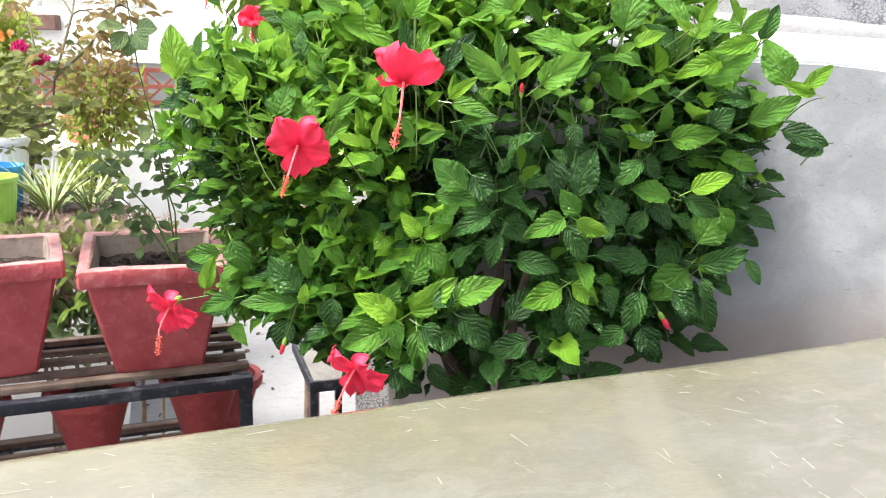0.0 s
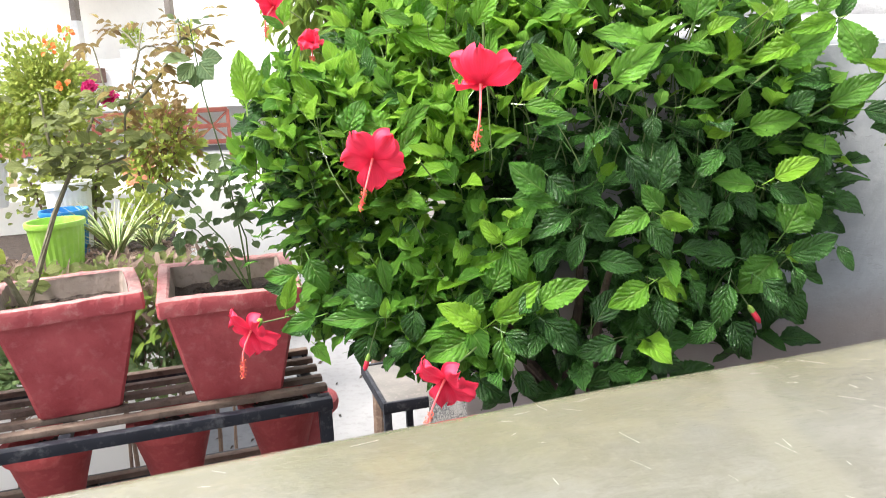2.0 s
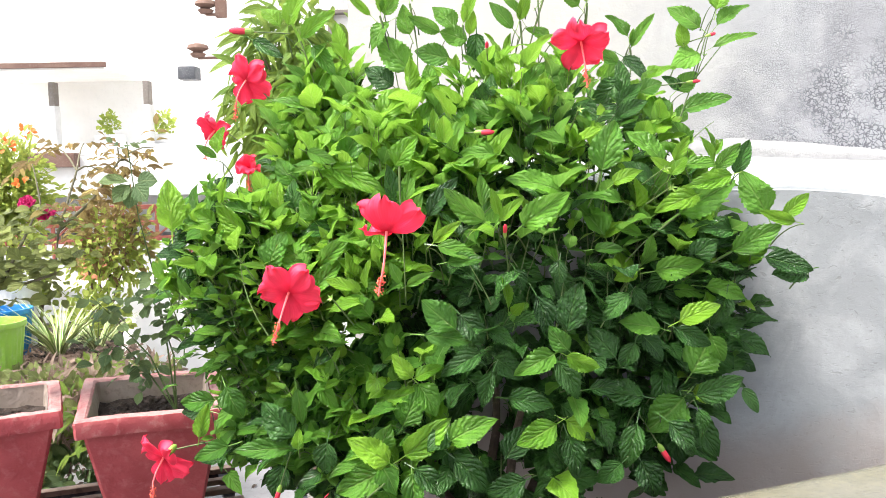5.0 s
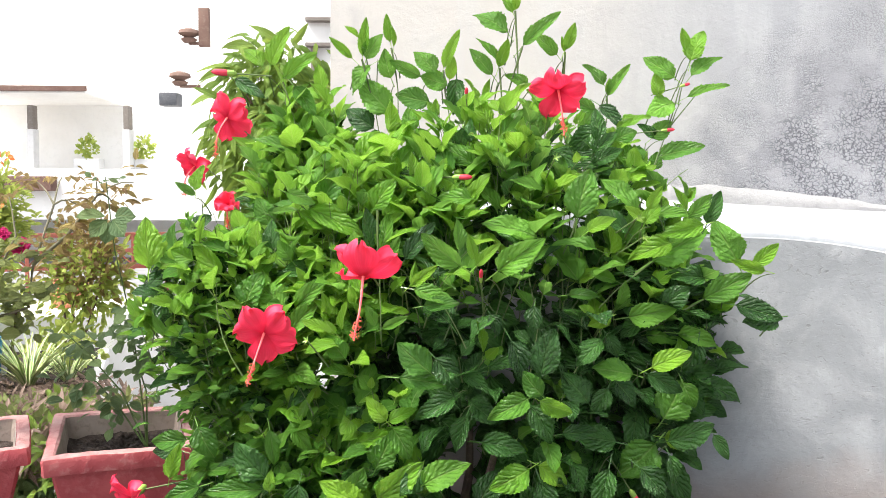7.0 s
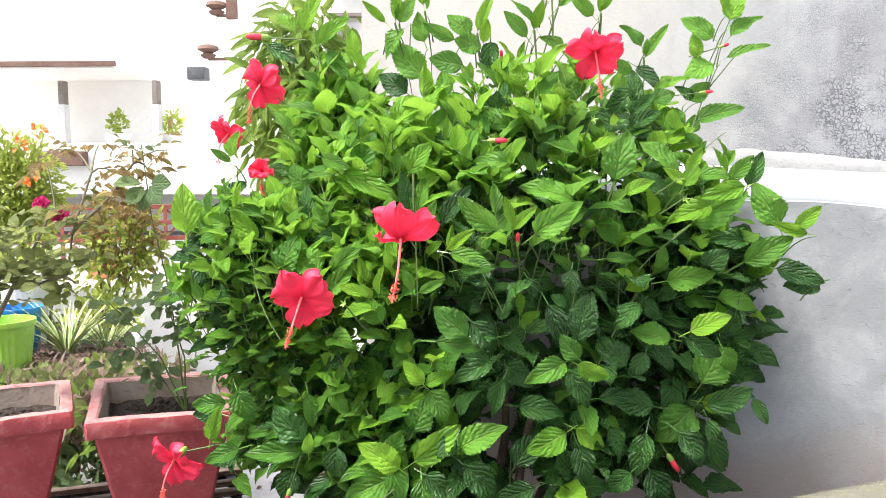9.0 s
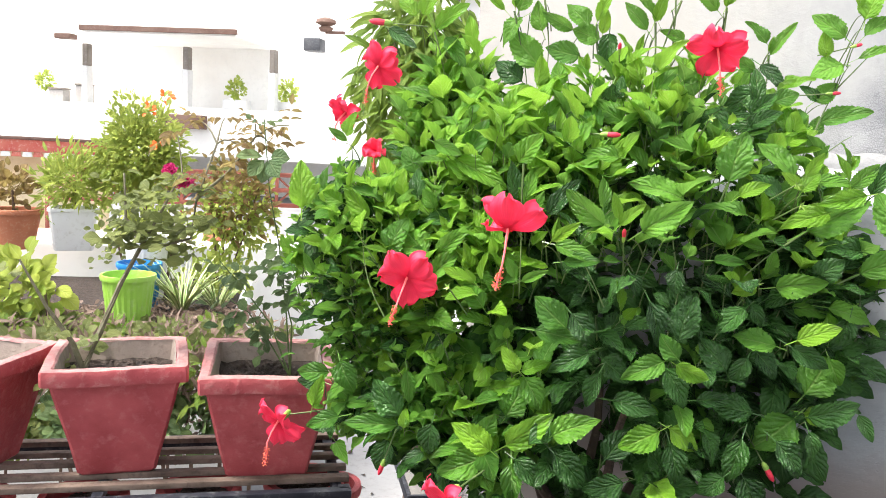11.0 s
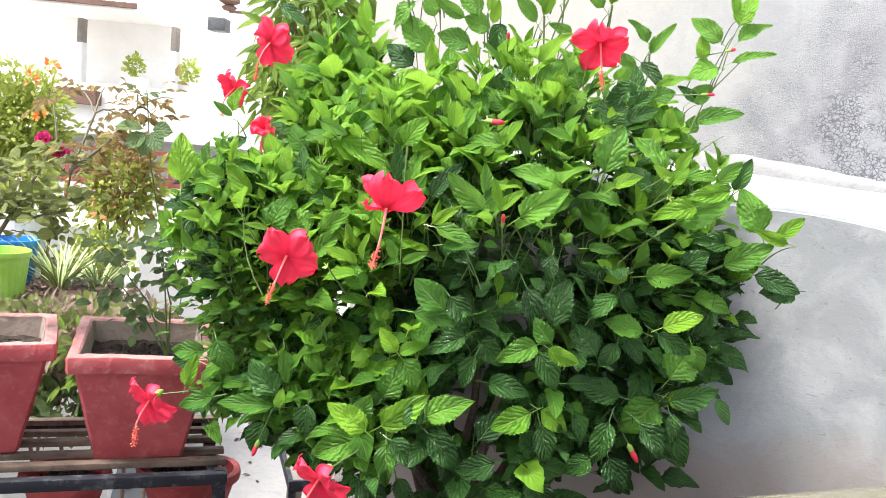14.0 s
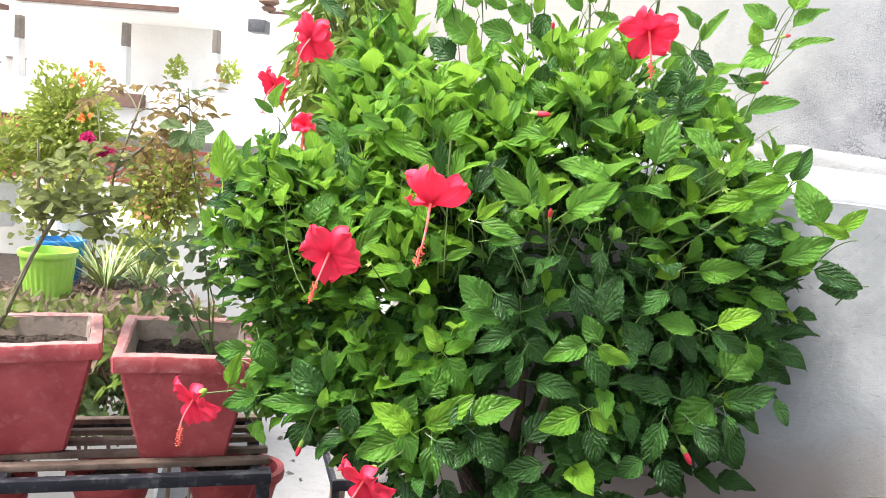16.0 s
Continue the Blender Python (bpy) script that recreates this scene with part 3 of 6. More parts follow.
for i in range(900):
    x, y = rs.uniform(-1.0, 1.3), rs.uniform(-0.35, 0.44)
    if noise.noise(Vector((x * 5, y * 5, 3))) < rs.uniform(-0.25, 0.45):
        continue
    a = rs.gauss(-0.30, 0.35) if y > 0.30 else rs.gauss(-1.35, 0.45)
    ln, w = rs.uniform(0.008, 0.020) + 0.028 * rs.random() ** 4, rs.uniform(0.0002, 0.0006)
    c, s = math.cos(a), math.sin(a)
    k = len(quads)
    for t, q in ((-1, -1), (1, -1), (1, 1), (-1, 1)):
        px, py = x + t * ln / 2 * c - q * w * s, min(0.455, y + t * ln / 2 * s + q * w * c)
        quads.append((px, py, slab_z(py) + noise.noise(Vector((px, py, 0)) * 2.5) * 0.004 + 0.0011))
        uvs.append((0, 0))
    faces.append((k, k + 1, k + 2, k + 3))
part("glass_matting", mesh_of("glass_matting", np.array(quads), np.array(faces), np.array(uvs, dtype=np.float32), FIBRE), None, slab, "pale chopped glass strands in the resin", kind="stuff")
for x in (-1.4, 1.6):
    part("leg", cuboid(x - 0.04, x + 0.04, -0.1, -0.02, 0, 0.90, bevel=0.006), GREY_TRIM, slab)

# ---- the hibiscus ----
ROOT = Vector((0.12, 1.46, 0.30))
hib = thing("hibiscus_bush", ROOT, "large dense hibiscus bush with glossy green leaves and red flowers", "bush")
LEAF_SHAPES = ((0.66, 0.38, 0.26, 0.22, 0.07, 1), (0.56, 0.38, 0.34, 0.38, 0.08, 2), (0.44, 0.40, 0.42, 0.12, 0.06, 3), (0.70, 0.39, 0.20, 0.45, 0.09, 4), (0.50, 0.36, 0.50, 0.30, 0.10, 5))
LEAVES = [blade(1.0, w, 12, be, fo, dr, 0.12, wa, k, petiole=0.3) for w, be, fo, dr, wa, k in LEAF_SHAPES]
FINE_LEAVES = [blade(1.0, w, 33, be, fo, dr, 0.085, wa, k, petiole=0.3, cols=8, pucker=0.11) for w, be, fo, dr, wa, k in LEAF_SHAPES]
BLOBS = [((0.10, 1.62, 1.22), (0.43, 0.295, 0.37)), ((-0.19, 1.62, 1.17), (0.24, 0.235, 0.33)), ((-0.24, 1.80, 1.46), (0.13, 0.14, 0.24)),
         ((0.20, 1.68, 1.48), (0.36, 0.24, 0.22)), ((0.44, 1.58, 1.27), (0.15, 0.165, 0.20)), ((0.05, 1.52, 0.99), (0.36, 0.215, 0.17)),
         ((-0.38, 1.56, 1.30), (0.14, 0.15, 0.19))]
FLOWERS = [((-0.232, 1.315, 1.290), (0.05, -1, -0.3), 0.056, 30, (-0.25, -0.5, -1), -0.3), ((-0.047, 1.140, 1.404), (0.05, -0.57, -0.81), 0.058, 4, (-0.12, -0.30, -1), -1.0),
           ((-0.488, 1.390, 0.977), (-0.34, -0.86, -0.34), 0.053, 22, (-0.2, -0.3, -1), -0.1), ((-0.120, 1.180, 0.955), (-0.36, -0.82, -0.42), 0.052, 22, (-0.45, -0.3, -1), -0.1),
           ((-0.438, 1.855, 1.702), (-0.3, -0.9, -0.3), 0.060, 10, (-0.25, -0.3, -1), -0.5), ((-0.520, 1.870, 1.590), (-0.5, -0.7, -0.3), 0.046, 50, (-0.3, -0.3, -1), 0),
           ((0.281, 1.500, 1.722), (0.05, -0.72, -0.62), 0.055, 15, (0.1, -0.3, -1), 0), ((-0.42, 1.80, 1.50), (-0.1, -0.9, 0.5), 0.034, 15, (0.0, -0.3, -1), 0.8)]


def hides_flower(p):
    """Flowers open to the light: no leaf stands in the way in front of them."""
    for at, *_ in FLOWERS:
        a = Vector(at)
        d = (Vector((0.08, 0.0, 1.45)) - a).normalized()
        t = (p - a).dot(d)
        if -0.02 < t < 0.5 and (p - a - d * t).length < 0.06:
            return True
    return False


def inside(p):
    return min(sum(((p[i] - c[i]) / r[i]) ** 2 for i in range(3)) for c, r in BLOBS)


def behind_wall(p, gap=0.03):
    low = 1.60 - gap + SLOPE * (p[0] - 0.85)
    return (p[2] < 1.52 and p[0] > -0.16 and p[1] > low) or p[1] > 1.90 - gap + SLOPE * (p[0] - 0.85)


rs = random.Random(11)
twigs, near, rest = [], [], {0: [], 1: [], 2: []}
heart = Vector((0.12, 1.55, 1.02))


def leaf_at(p, out, up, size, tone, shape=None, sink=None):
    """One leaf of the bush: 0 old and dark, also painted shade, 1 grown, 2 young and bright."""
    if p.z + Vector(out).normalized().z * size < 0.835 + 0.22 * max(0.0, -p.x) + 0.3 * max(0.0, p.x - 0.35):
        return 0
    if behind_wall(p, 0.02) or p.y > 1.88 or hides_flower(p) or hides_head(p + Vector(out).normalized() * size * 0.5):
        return 0
    m = facing(p, out, up, size, rs.gauss(0, 0.25))
    row = (shape if shape is not None else rs.choices(range(5), (1, 2, 3, 0.4, 3) if p.z > 1.32 or p.x < -0.1 else (3, 2, 1, 2.4, 1))[0], m, tone)
    if sink is None:
        place(p, size, row)
    else:
        sink.append((p, size, row))
    return 1


def place(p, size, row):
    (near if p.y < 1.42 and len(near) < 300 and size > 0.05 else rest[row[2]]).append(row)


HEADS = []
HOLES = [Vector((0.115, 1.36, 1.095)), Vector((0.10, 1.36, 1.04)), Vector((0.16, 1.40, 0.93)), Vector((0.02, 1.40, 0.88)), Vector((0.33, 1.45, 0.90))]


def fan(rows):
    """Leaves that stand well out of the crown: base, angle in the upright plane facing the path, length, age, breadth."""
    for x, y, z, angle, length, tone, breadth in rows:
        a = radians(angle)
        p = Vector((x, y, z))
        # low leaves on the right drop to a darker colour, as shade
        if z < 1.3 and x > 0.0 and tone and int(round((x + z) * 1000)) % 5 < 2:
            tone -= 1
        out = Vector((math.cos(a), -0.24 + rs.gauss(0, 0.08), math.sin(a)))
        up = Vector((rs.gauss(0, 0.22), -1.0, 0.45 + rs.gauss(0, 0.2)))
        if hides_flower(p + out.normalized() * length * 0.5):
            p.y += 0.09
        k = min(range(5), key=lambda i: abs(LEAF_SHAPES[i][0] - breadth - rs.uniform(-0.05, 0.05)))
        wide = Matrix.Scale(min(1.3, max(0.6, breadth / LEAF_SHAPES[k][0])), 4, (1, 0, 0))
        near.append((k, facing(p, out, up, length, rs.gauss(0, 0.15)) @ wide, tone))
        twigs.append((bend(p + Vector((rs.uniform(-.02, .02), 0.09, -0.05)), p - out.normalized() * length * 0.25, 0.01, 6), 0.0016))
        HEADS.append((p + out.normalized() * length * 0.5, length * (0.24 + 0.2 * breadth)))


# top left
fan([(-0.304, 1.70, 1.795, 63, 0.094, 2, 0.45), (-0.319, 1.70, 1.793, 119, 0.055, 2, 0.70), (-0.277, 1.70, 1.769, 38, 0.093, 2, 0.40), (-0.379, 1.70, 1.769, -30, 0.083, 0, 0.34), (-0.253, 1.70, 1.755, -51, 0.083, 1, 0.42), (-0.210, 1.70, 1.665, 55, 0.055, 2, 0.50), (-0.233, 1.69, 1.647, 76, 0.058, 2, 0.42), (-0.239, 1.68, 1.616, 162, 0.101, 1, 0.30), (-0.239, 1.68, 1.605, 122, 0.056, 2, 0.42), (-0.268, 1.70, 1.684, 140, 0.049, 1, 0.45), (-0.255, 1.68, 1.572, 104, 0.041, 2, 0.50)])
# top middle
fan([(-0.123, 1.66, 1.805, 138, 0.066, 2, 0.26), (-0.110, 1.66, 1.848, 138, 0.041, 2, 0.38), (-0.103, 1.66, 1.809, 85, 0.081, 2, 0.28), (-0.096, 1.66, 1.804, 66, 0.059, 1, 0.60), (-0.046, 1.66, 1.839, 99, 0.058, 2, 0.34), (-0.039, 1.66, 1.830, 91, 0.044, 2, 0.26), (-0.085, 1.66, 1.794, -140, 0.068, 1, 0.65), (-0.044, 1.66, 1.692, 131, 0.095, 1, 0.62), (-0.044, 1.66, 1.765, 111, 0.061, 1, 0.60), (0.019, 1.66, 1.770, 156, 0.073, 1, 0.38), (0.038, 1.66, 1.717, 169, 0.075, 1, 0.62), (0.074, 1.66, 1.752, 163, 0.060, 1, 0.72), (0.049, 1.66, 1.775, 124, 0.062, 1, 0.70), (0.064, 1.66, 1.786, 69, 0.087, 2, 0.28)])
fan([(0.077, 1.66, 1.763, 81, 0.049, 2, 0.48), (-0.079, 1.66, 1.662, 141, 0.066, 0, 0.72), (0.000, 1.62, 1.651, 94, 0.049, 1, 0.70), (0.091, 1.66, 1.768, -92, 0.074, 0, 0.50), (0.166, 1.66, 1.773, 131, 0.073, 1, 0.42), (0.183, 1.66, 1.794, 130, 0.075, 1, 0.34), (0.178, 1.66, 1.789, 72, 0.062, 2, 0.40), (0.197, 1.66, 1.859, 136, 0.075, 1, 0.72), (0.207, 1.66, 1.900, 123, 0.047, 2, 0.50), (0.212, 1.66, 1.905, 86, 0.050, 2, 0.34), (0.227, 1.66, 1.833, 44, 0.102, 1, 0.30), (0.299, 1.66, 1.815, 138, 0.062, 1, 0.50), (0.241, 1.66, 1.755, 158, 0.052, 1, 0.48), (0.156, 1.57, 1.663, 117, 0.061, 2, 0.60)])
fan([(0.165, 1.66, 1.641, 128, 0.076, 2, 0.38), (0.168, 1.66, 1.629, 58, 0.073, 2, 0.50), (0.132, 1.66, 1.717, 102, 0.052, 2, 0.50), (0.150, 1.66, 1.717, 84, 0.051, 2, 0.30), (0.268, 1.66, 1.646, 107, 0.066, 1, 0.80), (-0.027, 1.55, 1.572, 61, 0.066, 1, 0.52), (0.128, 1.53, 1.583, 149, 0.077, 1, 0.52), (0.061, 1.53, 1.569, 137, 0.043, 1, 0.75), (0.121, 1.54, 1.628, 107, 0.043, 0, 0.60)])
# top right
fan([(0.309, 1.62, 1.818, 71, 0.058, 2, 0.40), (0.309, 1.62, 1.815, 106, 0.032, 2, 0.26), (0.390, 1.62, 1.748, 131, 0.059, 1, 0.46), (0.396, 1.62, 1.726, 60, 0.077, 1, 0.30), (0.393, 1.62, 1.733, 77, 0.032, 2, 0.40), (0.374, 1.62, 1.696, 153, 0.061, 1, 0.42), (0.379, 1.62, 1.710, -42, 0.072, 0, 0.46), (0.407, 1.59, 1.637, 30, 0.045, 1, 0.80), (0.372, 1.57, 1.631, 99, 0.064, 0, 0.50), (0.383, 1.62, 1.665, -142, 0.084, 0, 0.60), (0.358, 1.56, 1.608, 48, 0.062, 0, 0.50), (0.371, 1.55, 1.586, -179, 0.059, 0, 0.40), (0.357, 1.55, 1.586, 36, 0.064, 0, 0.50), (0.422, 1.56, 1.582, 81, 0.047, 1, 0.72)])
fan([(0.565, 1.74, 1.782, 146, 0.078, 1, 0.56), (0.531, 1.74, 1.741, 103, 0.052, 2, 0.60), (0.566, 1.74, 1.728, -173, 0.064, 1, 0.92), (0.516, 1.74, 1.651, 42, 0.058, 1, 0.70), (0.526, 1.74, 1.655, 144, 0.047, 0, 0.50), (0.597, 1.74, 1.817, 78, 0.068, 2, 0.70), (0.587, 1.74, 1.841, 101, 0.050, 2, 0.42), (0.598, 1.74, 1.785, 49, 0.075, 1, 0.48), (0.591, 1.74, 1.741, 20, 0.091, 1, 0.20), (0.527, 1.74, 1.610, 18, 0.106, 1, 0.40), (0.521, 1.74, 1.583, 74, 0.039, 1, 0.80)])
# middle left
fan([(-0.425, 1.48, 1.529, 80, 0.054, 2, 0.60), (-0.430, 1.50, 1.521, 144, 0.048, 1, 0.36), (-0.472, 1.44, 1.387, 88, 0.089, 2, 0.60), (-0.337, 1.44, 1.375, 129, 0.080, 2, 0.46), (-0.380, 1.44, 1.432, 75, 0.053, 2, 0.24), (-0.340, 1.46, 1.377, 102, 0.038, 0, 0.50), (-0.388, 1.44, 1.402, 157, 0.046, 2, 0.70), (-0.278, 1.50, 1.462, 110, 0.059, 1, 0.74), (-0.274, 1.45, 1.422, 101, 0.048, 2, 0.60), (-0.251, 1.47, 1.421, 96, 0.053, 0, 0.60), (-0.213, 1.46, 1.401, 128, 0.045, 1, 0.60), (-0.164, 1.51, 1.506, 66, 0.077, 1, 0.60), (-0.290, 1.41, 1.320, 66, 0.067, 1, 0.78), (-0.216, 1.40, 1.319, 128, 0.065, 1, 0.85)])
fan([(-0.198, 1.40, 1.321, 45, 0.089, 1, 0.36), (-0.205, 1.39, 1.277, 54, 0.083, 1, 0.44), (-0.182, 1.46, 1.500, -24, 0.117, 2, 0.36), (-0.216, 1.42, 1.528, -20, 0.059, 1, 0.42), (-0.242, 1.42, 1.491, 10, 0.052, 1, 0.26), (-0.283, 1.38, 1.322, 165, 0.048, 2, 0.28), (-0.405, 1.38, 1.310, 76, 0.043, 2, 0.52), (-0.434, 1.41, 1.271, 114, 0.041, 1, 0.42)])
# middle
fan([(-0.057, 1.40, 1.497, 61, 0.068, 2, 0.62), (-0.060, 1.39, 1.428, 93, 0.076, 0, 0.46), (-0.041, 1.39, 1.424, 80, 0.069, 1, 0.46), (-0.030, 1.32, 1.404, 63, 0.058, 1, 0.36), (0.003, 1.32, 1.414, 54, 0.084, 0, 0.36), (0.099, 1.31, 1.405, 143, 0.088, 1, 0.46), (0.121, 1.29, 1.417, 106, 0.048, 2, 0.36), (0.121, 1.29, 1.407, 47, 0.056, 2, 0.36), (0.158, 1.31, 1.397, 40, 0.094, 1, 0.48), (0.234, 1.39, 1.450, 155, 0.097, 1, 0.50), (0.120, 1.41, 1.518, 174, 0.063, 1, 0.50), (0.247, 1.42, 1.533, 159, 0.067, 1, 0.36), (0.014, 1.28, 1.374, 40, 0.059, 2, 0.32), (0.015, 1.29, 1.379, 75, 0.038, 2, 0.34)])
fan([(0.018, 1.31, 1.367, -13, 0.073, 1, 0.42), (0.035, 1.30, 1.340, 9, 0.062, 1, 0.42), (-0.033, 1.30, 1.301, 28, 0.051, 1, 0.32), (-0.042, 1.30, 1.306, 114, 0.041, 1, 0.46), (0.147, 1.30, 1.328, -60, 0.038, 0, 0.70), (0.220, 1.30, 1.343, -100, 0.042, 0, 0.70)])
# middle right
fan([(0.303, 1.39, 1.484, 83, 0.089, 1, 0.65), (0.415, 1.42, 1.498, 130, 0.081, 1, 0.60), (0.398, 1.41, 1.460, 143, 0.073, 0, 0.50), (0.316, 1.36, 1.463, 36, 0.053, 2, 0.50), (0.336, 1.37, 1.432, 163, 0.076, 1, 0.36), (0.410, 1.34, 1.480, 141, 0.047, 2, 0.42), (0.413, 1.34, 1.501, 64, 0.048, 2, 0.42), (0.408, 1.34, 1.476, 59, 0.044, 2, 0.60), (0.480, 1.34, 1.498, 120, 0.052, 2, 0.34), (0.432, 1.36, 1.495, 3, 0.058, 1, 0.46), (0.487, 1.36, 1.486, 48, 0.059, 1, 0.46), (0.520, 1.36, 1.477, 72, 0.062, 0, 0.46), (0.510, 1.34, 1.478, -167, 0.085, 2, 0.36), (0.434, 1.39, 1.409, 36, 0.111, 1, 0.50)])
fan([(0.467, 1.38, 1.444, -164, 0.078, 2, 0.50), (0.605, 1.44, 1.403, 120, 0.086, 1, 0.64), (0.625, 1.42, 1.400, 47, 0.060, 2, 0.46), (0.648, 1.42, 1.392, 164, 0.070, 2, 0.32), (0.539, 1.43, 1.339, 32, 0.097, 1, 0.46), (0.601, 1.44, 1.328, -13, 0.086, 0, 0.48), (0.684, 1.44, 1.306, -173, 0.068, 0, 0.68), (0.546, 1.44, 1.377, 172, 0.074, 0, 0.52), (0.459, 1.41, 1.325, 44, 0.062, 0, 0.70), (0.396, 1.40, 1.309, 14, 0.085, 1, 0.50), (0.378, 1.41, 1.373, 160, 0.056, 1, 0.42), (0.390, 1.41, 1.389, 122, 0.040, 1, 0.42), (0.379, 1.40, 1.330, 72, 0.047, 1, 0.60), (0.362, 1.37, 1.315, -159, 0.044, 2, 0.62)])
fan([(0.287, 1.38, 1.351, 6, 0.055, 1, 0.38), (0.488, 1.41, 1.280, -8, 0.078, 1, 0.46)])
# lower middle
fan([(-0.097, 1.34, 1.241, 124, 0.051, 1, 0.72), (0.050, 1.32, 1.222, 139, 0.077, 1, 0.66), (-0.007, 1.33, 1.213, -4, 0.083, 1, 0.42), (0.054, 1.32, 1.251, -46, 0.066, 0, 0.62), (0.099, 1.32, 1.221, -14, 0.059, 0, 0.52), (0.092, 1.32, 1.185, -154, 0.079, 0, 0.46), (-0.025, 1.31, 1.142, 131, 0.051, 2, 0.56), (-0.023, 1.31, 1.142, 30, 0.054, 2, 0.46), (-0.019, 1.33, 1.129, -49, 0.063, 1, 0.72), (0.110, 1.32, 1.152, -109, 0.067, 0, 0.50), (0.214, 1.30, 1.187, -156, 0.076, 2, 0.52), (0.236, 1.30, 1.190, 133, 0.053, 2, 0.66), (0.134, 1.33, 1.102, -1, 0.078, 0, 0.52), (0.218, 1.31, 1.064, -152, 0.076, 2, 0.62)])
fan([(0.036, 1.29, 1.040, 36, 0.086, 2, 0.56), (-0.041, 1.29, 1.014, 43, 0.096, 2, 0.50), (-0.064, 1.29, 1.002, 139, 0.079, 2, 0.60), (-0.046, 1.33, 1.052, 63, 0.063, 1, 0.76), (0.236, 1.33, 1.215, 83, 0.086, 0, 0.62), (0.218, 1.33, 1.168, -49, 0.073, 0, 0.62), (0.230, 1.30, 1.183, -23, 0.060, 2, 0.56), (0.231, 1.32, 1.067, -27, 0.062, 2, 0.64), (0.183, 1.32, 1.282, -64, 0.077, 0, 0.50)])
# lower right
fan([(0.401, 1.36, 1.215, 166, 0.074, 2, 0.60), (0.433, 1.37, 1.225, 31, 0.075, 2, 0.50), (0.428, 1.38, 1.213, -26, 0.070, 0, 0.50), (0.467, 1.41, 1.122, 61, 0.076, 1, 0.88), (0.497, 1.40, 1.195, -69, 0.051, 1, 0.70), (0.557, 1.48, 1.175, -15, 0.080, 0, 0.52), (0.471, 1.42, 1.087, -1, 0.062, 2, 0.56), (0.472, 1.40, 1.085, 22, 0.088, 0, 0.56), (0.555, 1.40, 1.100, -59, 0.052, 0, 0.46), (0.456, 1.41, 1.080, -137, 0.091, 2, 0.74), (0.379, 1.38, 1.089, 170, 0.075, 0, 0.68), (0.324, 1.36, 1.162, 124, 0.068, 1, 0.70), (0.357, 1.36, 1.193, -115, 0.057, 0, 0.56), (0.369, 1.37, 1.202, -41, 0.057, 0, 0.70)])
fan([(0.346, 1.36, 1.278, -139, 0.067, 0, 0.60), (0.354, 1.37, 1.284, -57, 0.048, 0, 0.50), (0.524, 1.40, 1.268, -105, 0.060, 0, 0.60), (0.434, 1.43, 1.034, -46, 0.083, 0, 0.56), (0.295, 1.37, 1.056, -54, 0.063, 0, 0.60)])
# bottom row
fan([(-0.082, 1.31, 0.979, -156, 0.086, 1, 0.60), (0.042, 1.30, 1.009, -37, 0.082, 0, 0.60), (-0.029, 1.30, 0.983, -83, 0.075, 1, 0.50), (-0.025, 1.30, 0.990, -29, 0.067, 0, 0.56), (0.166, 1.31, 0.966, -163, 0.073, 0, 0.60), (0.217, 1.31, 0.945, -35, 0.062, 0, 0.70), (0.236, 1.32, 1.041, -69, 0.069, 0, 0.60), (0.367, 1.36, 0.983, -63, 0.074, 0, 0.70), (0.409, 1.34, 1.058, -42, 0.073, 0, 0.60), (0.460, 1.34, 1.081, -70, 0.053, 0, 0.50), (0.333, 1.34, 0.985, -141, 0.055, 0, 0.70), (0.361, 1.36, 1.050, -105, 0.083, 0, 0.50), (-0.075, 1.32, 0.904, -40, 0.069, 0, 0.70), (-0.005, 1.31, 0.918, -53, 0.059, 0, 0.60)])
# left, over the pots
fan([(-0.428, 1.38, 1.043, -167, 0.054, 0, 0.60), (-0.397, 1.42, 1.075, -176, 0.068, 1, 0.56), (-0.373, 1.40, 1.107, -64, 0.064, 1, 0.70), (-0.411, 1.36, 1.023, 72, 0.070, 2, 0.40), (-0.432, 1.38, 1.027, -126, 0.047, 1, 0.60), (-0.362, 1.38, 1.003, -163, 0.070, 1, 0.48), (-0.242, 1.37, 1.020, 132, 0.084, 0, 0.64), (-0.245, 1.37, 1.001, 177, 0.105, 1, 0.36), (-0.180, 1.35, 1.021, -100, 0.061, 0, 0.70), (-0.195, 1.37, 1.116, -51, 0.057, 1, 0.50), (-0.236, 1.37, 1.110, -80, 0.065, 1, 0.42), (-0.230, 1.34, 1.007, 88, 0.035, 2, 0.62), (-0.268, 1.38, 0.968, -103, 0.063, 0, 0.68)])


def hides_head(p):
    """Room is left around the leaves that stand out."""
    for a in HOLES:
        d = (Vector((0.08, 0.0, 1.45)) - a).normalized()
        if (p - a - d * (p - a).dot(d)).length < 0.045:
            return True
    for a, r in HEADS:
        d = (Vector((0.08, 0.0, 1.45)) - a).normalized()
        t = (p - a).dot(d)
        if -0.015 < t < 0.4 and (p - a - d * t).length < r:
            return True
    return False


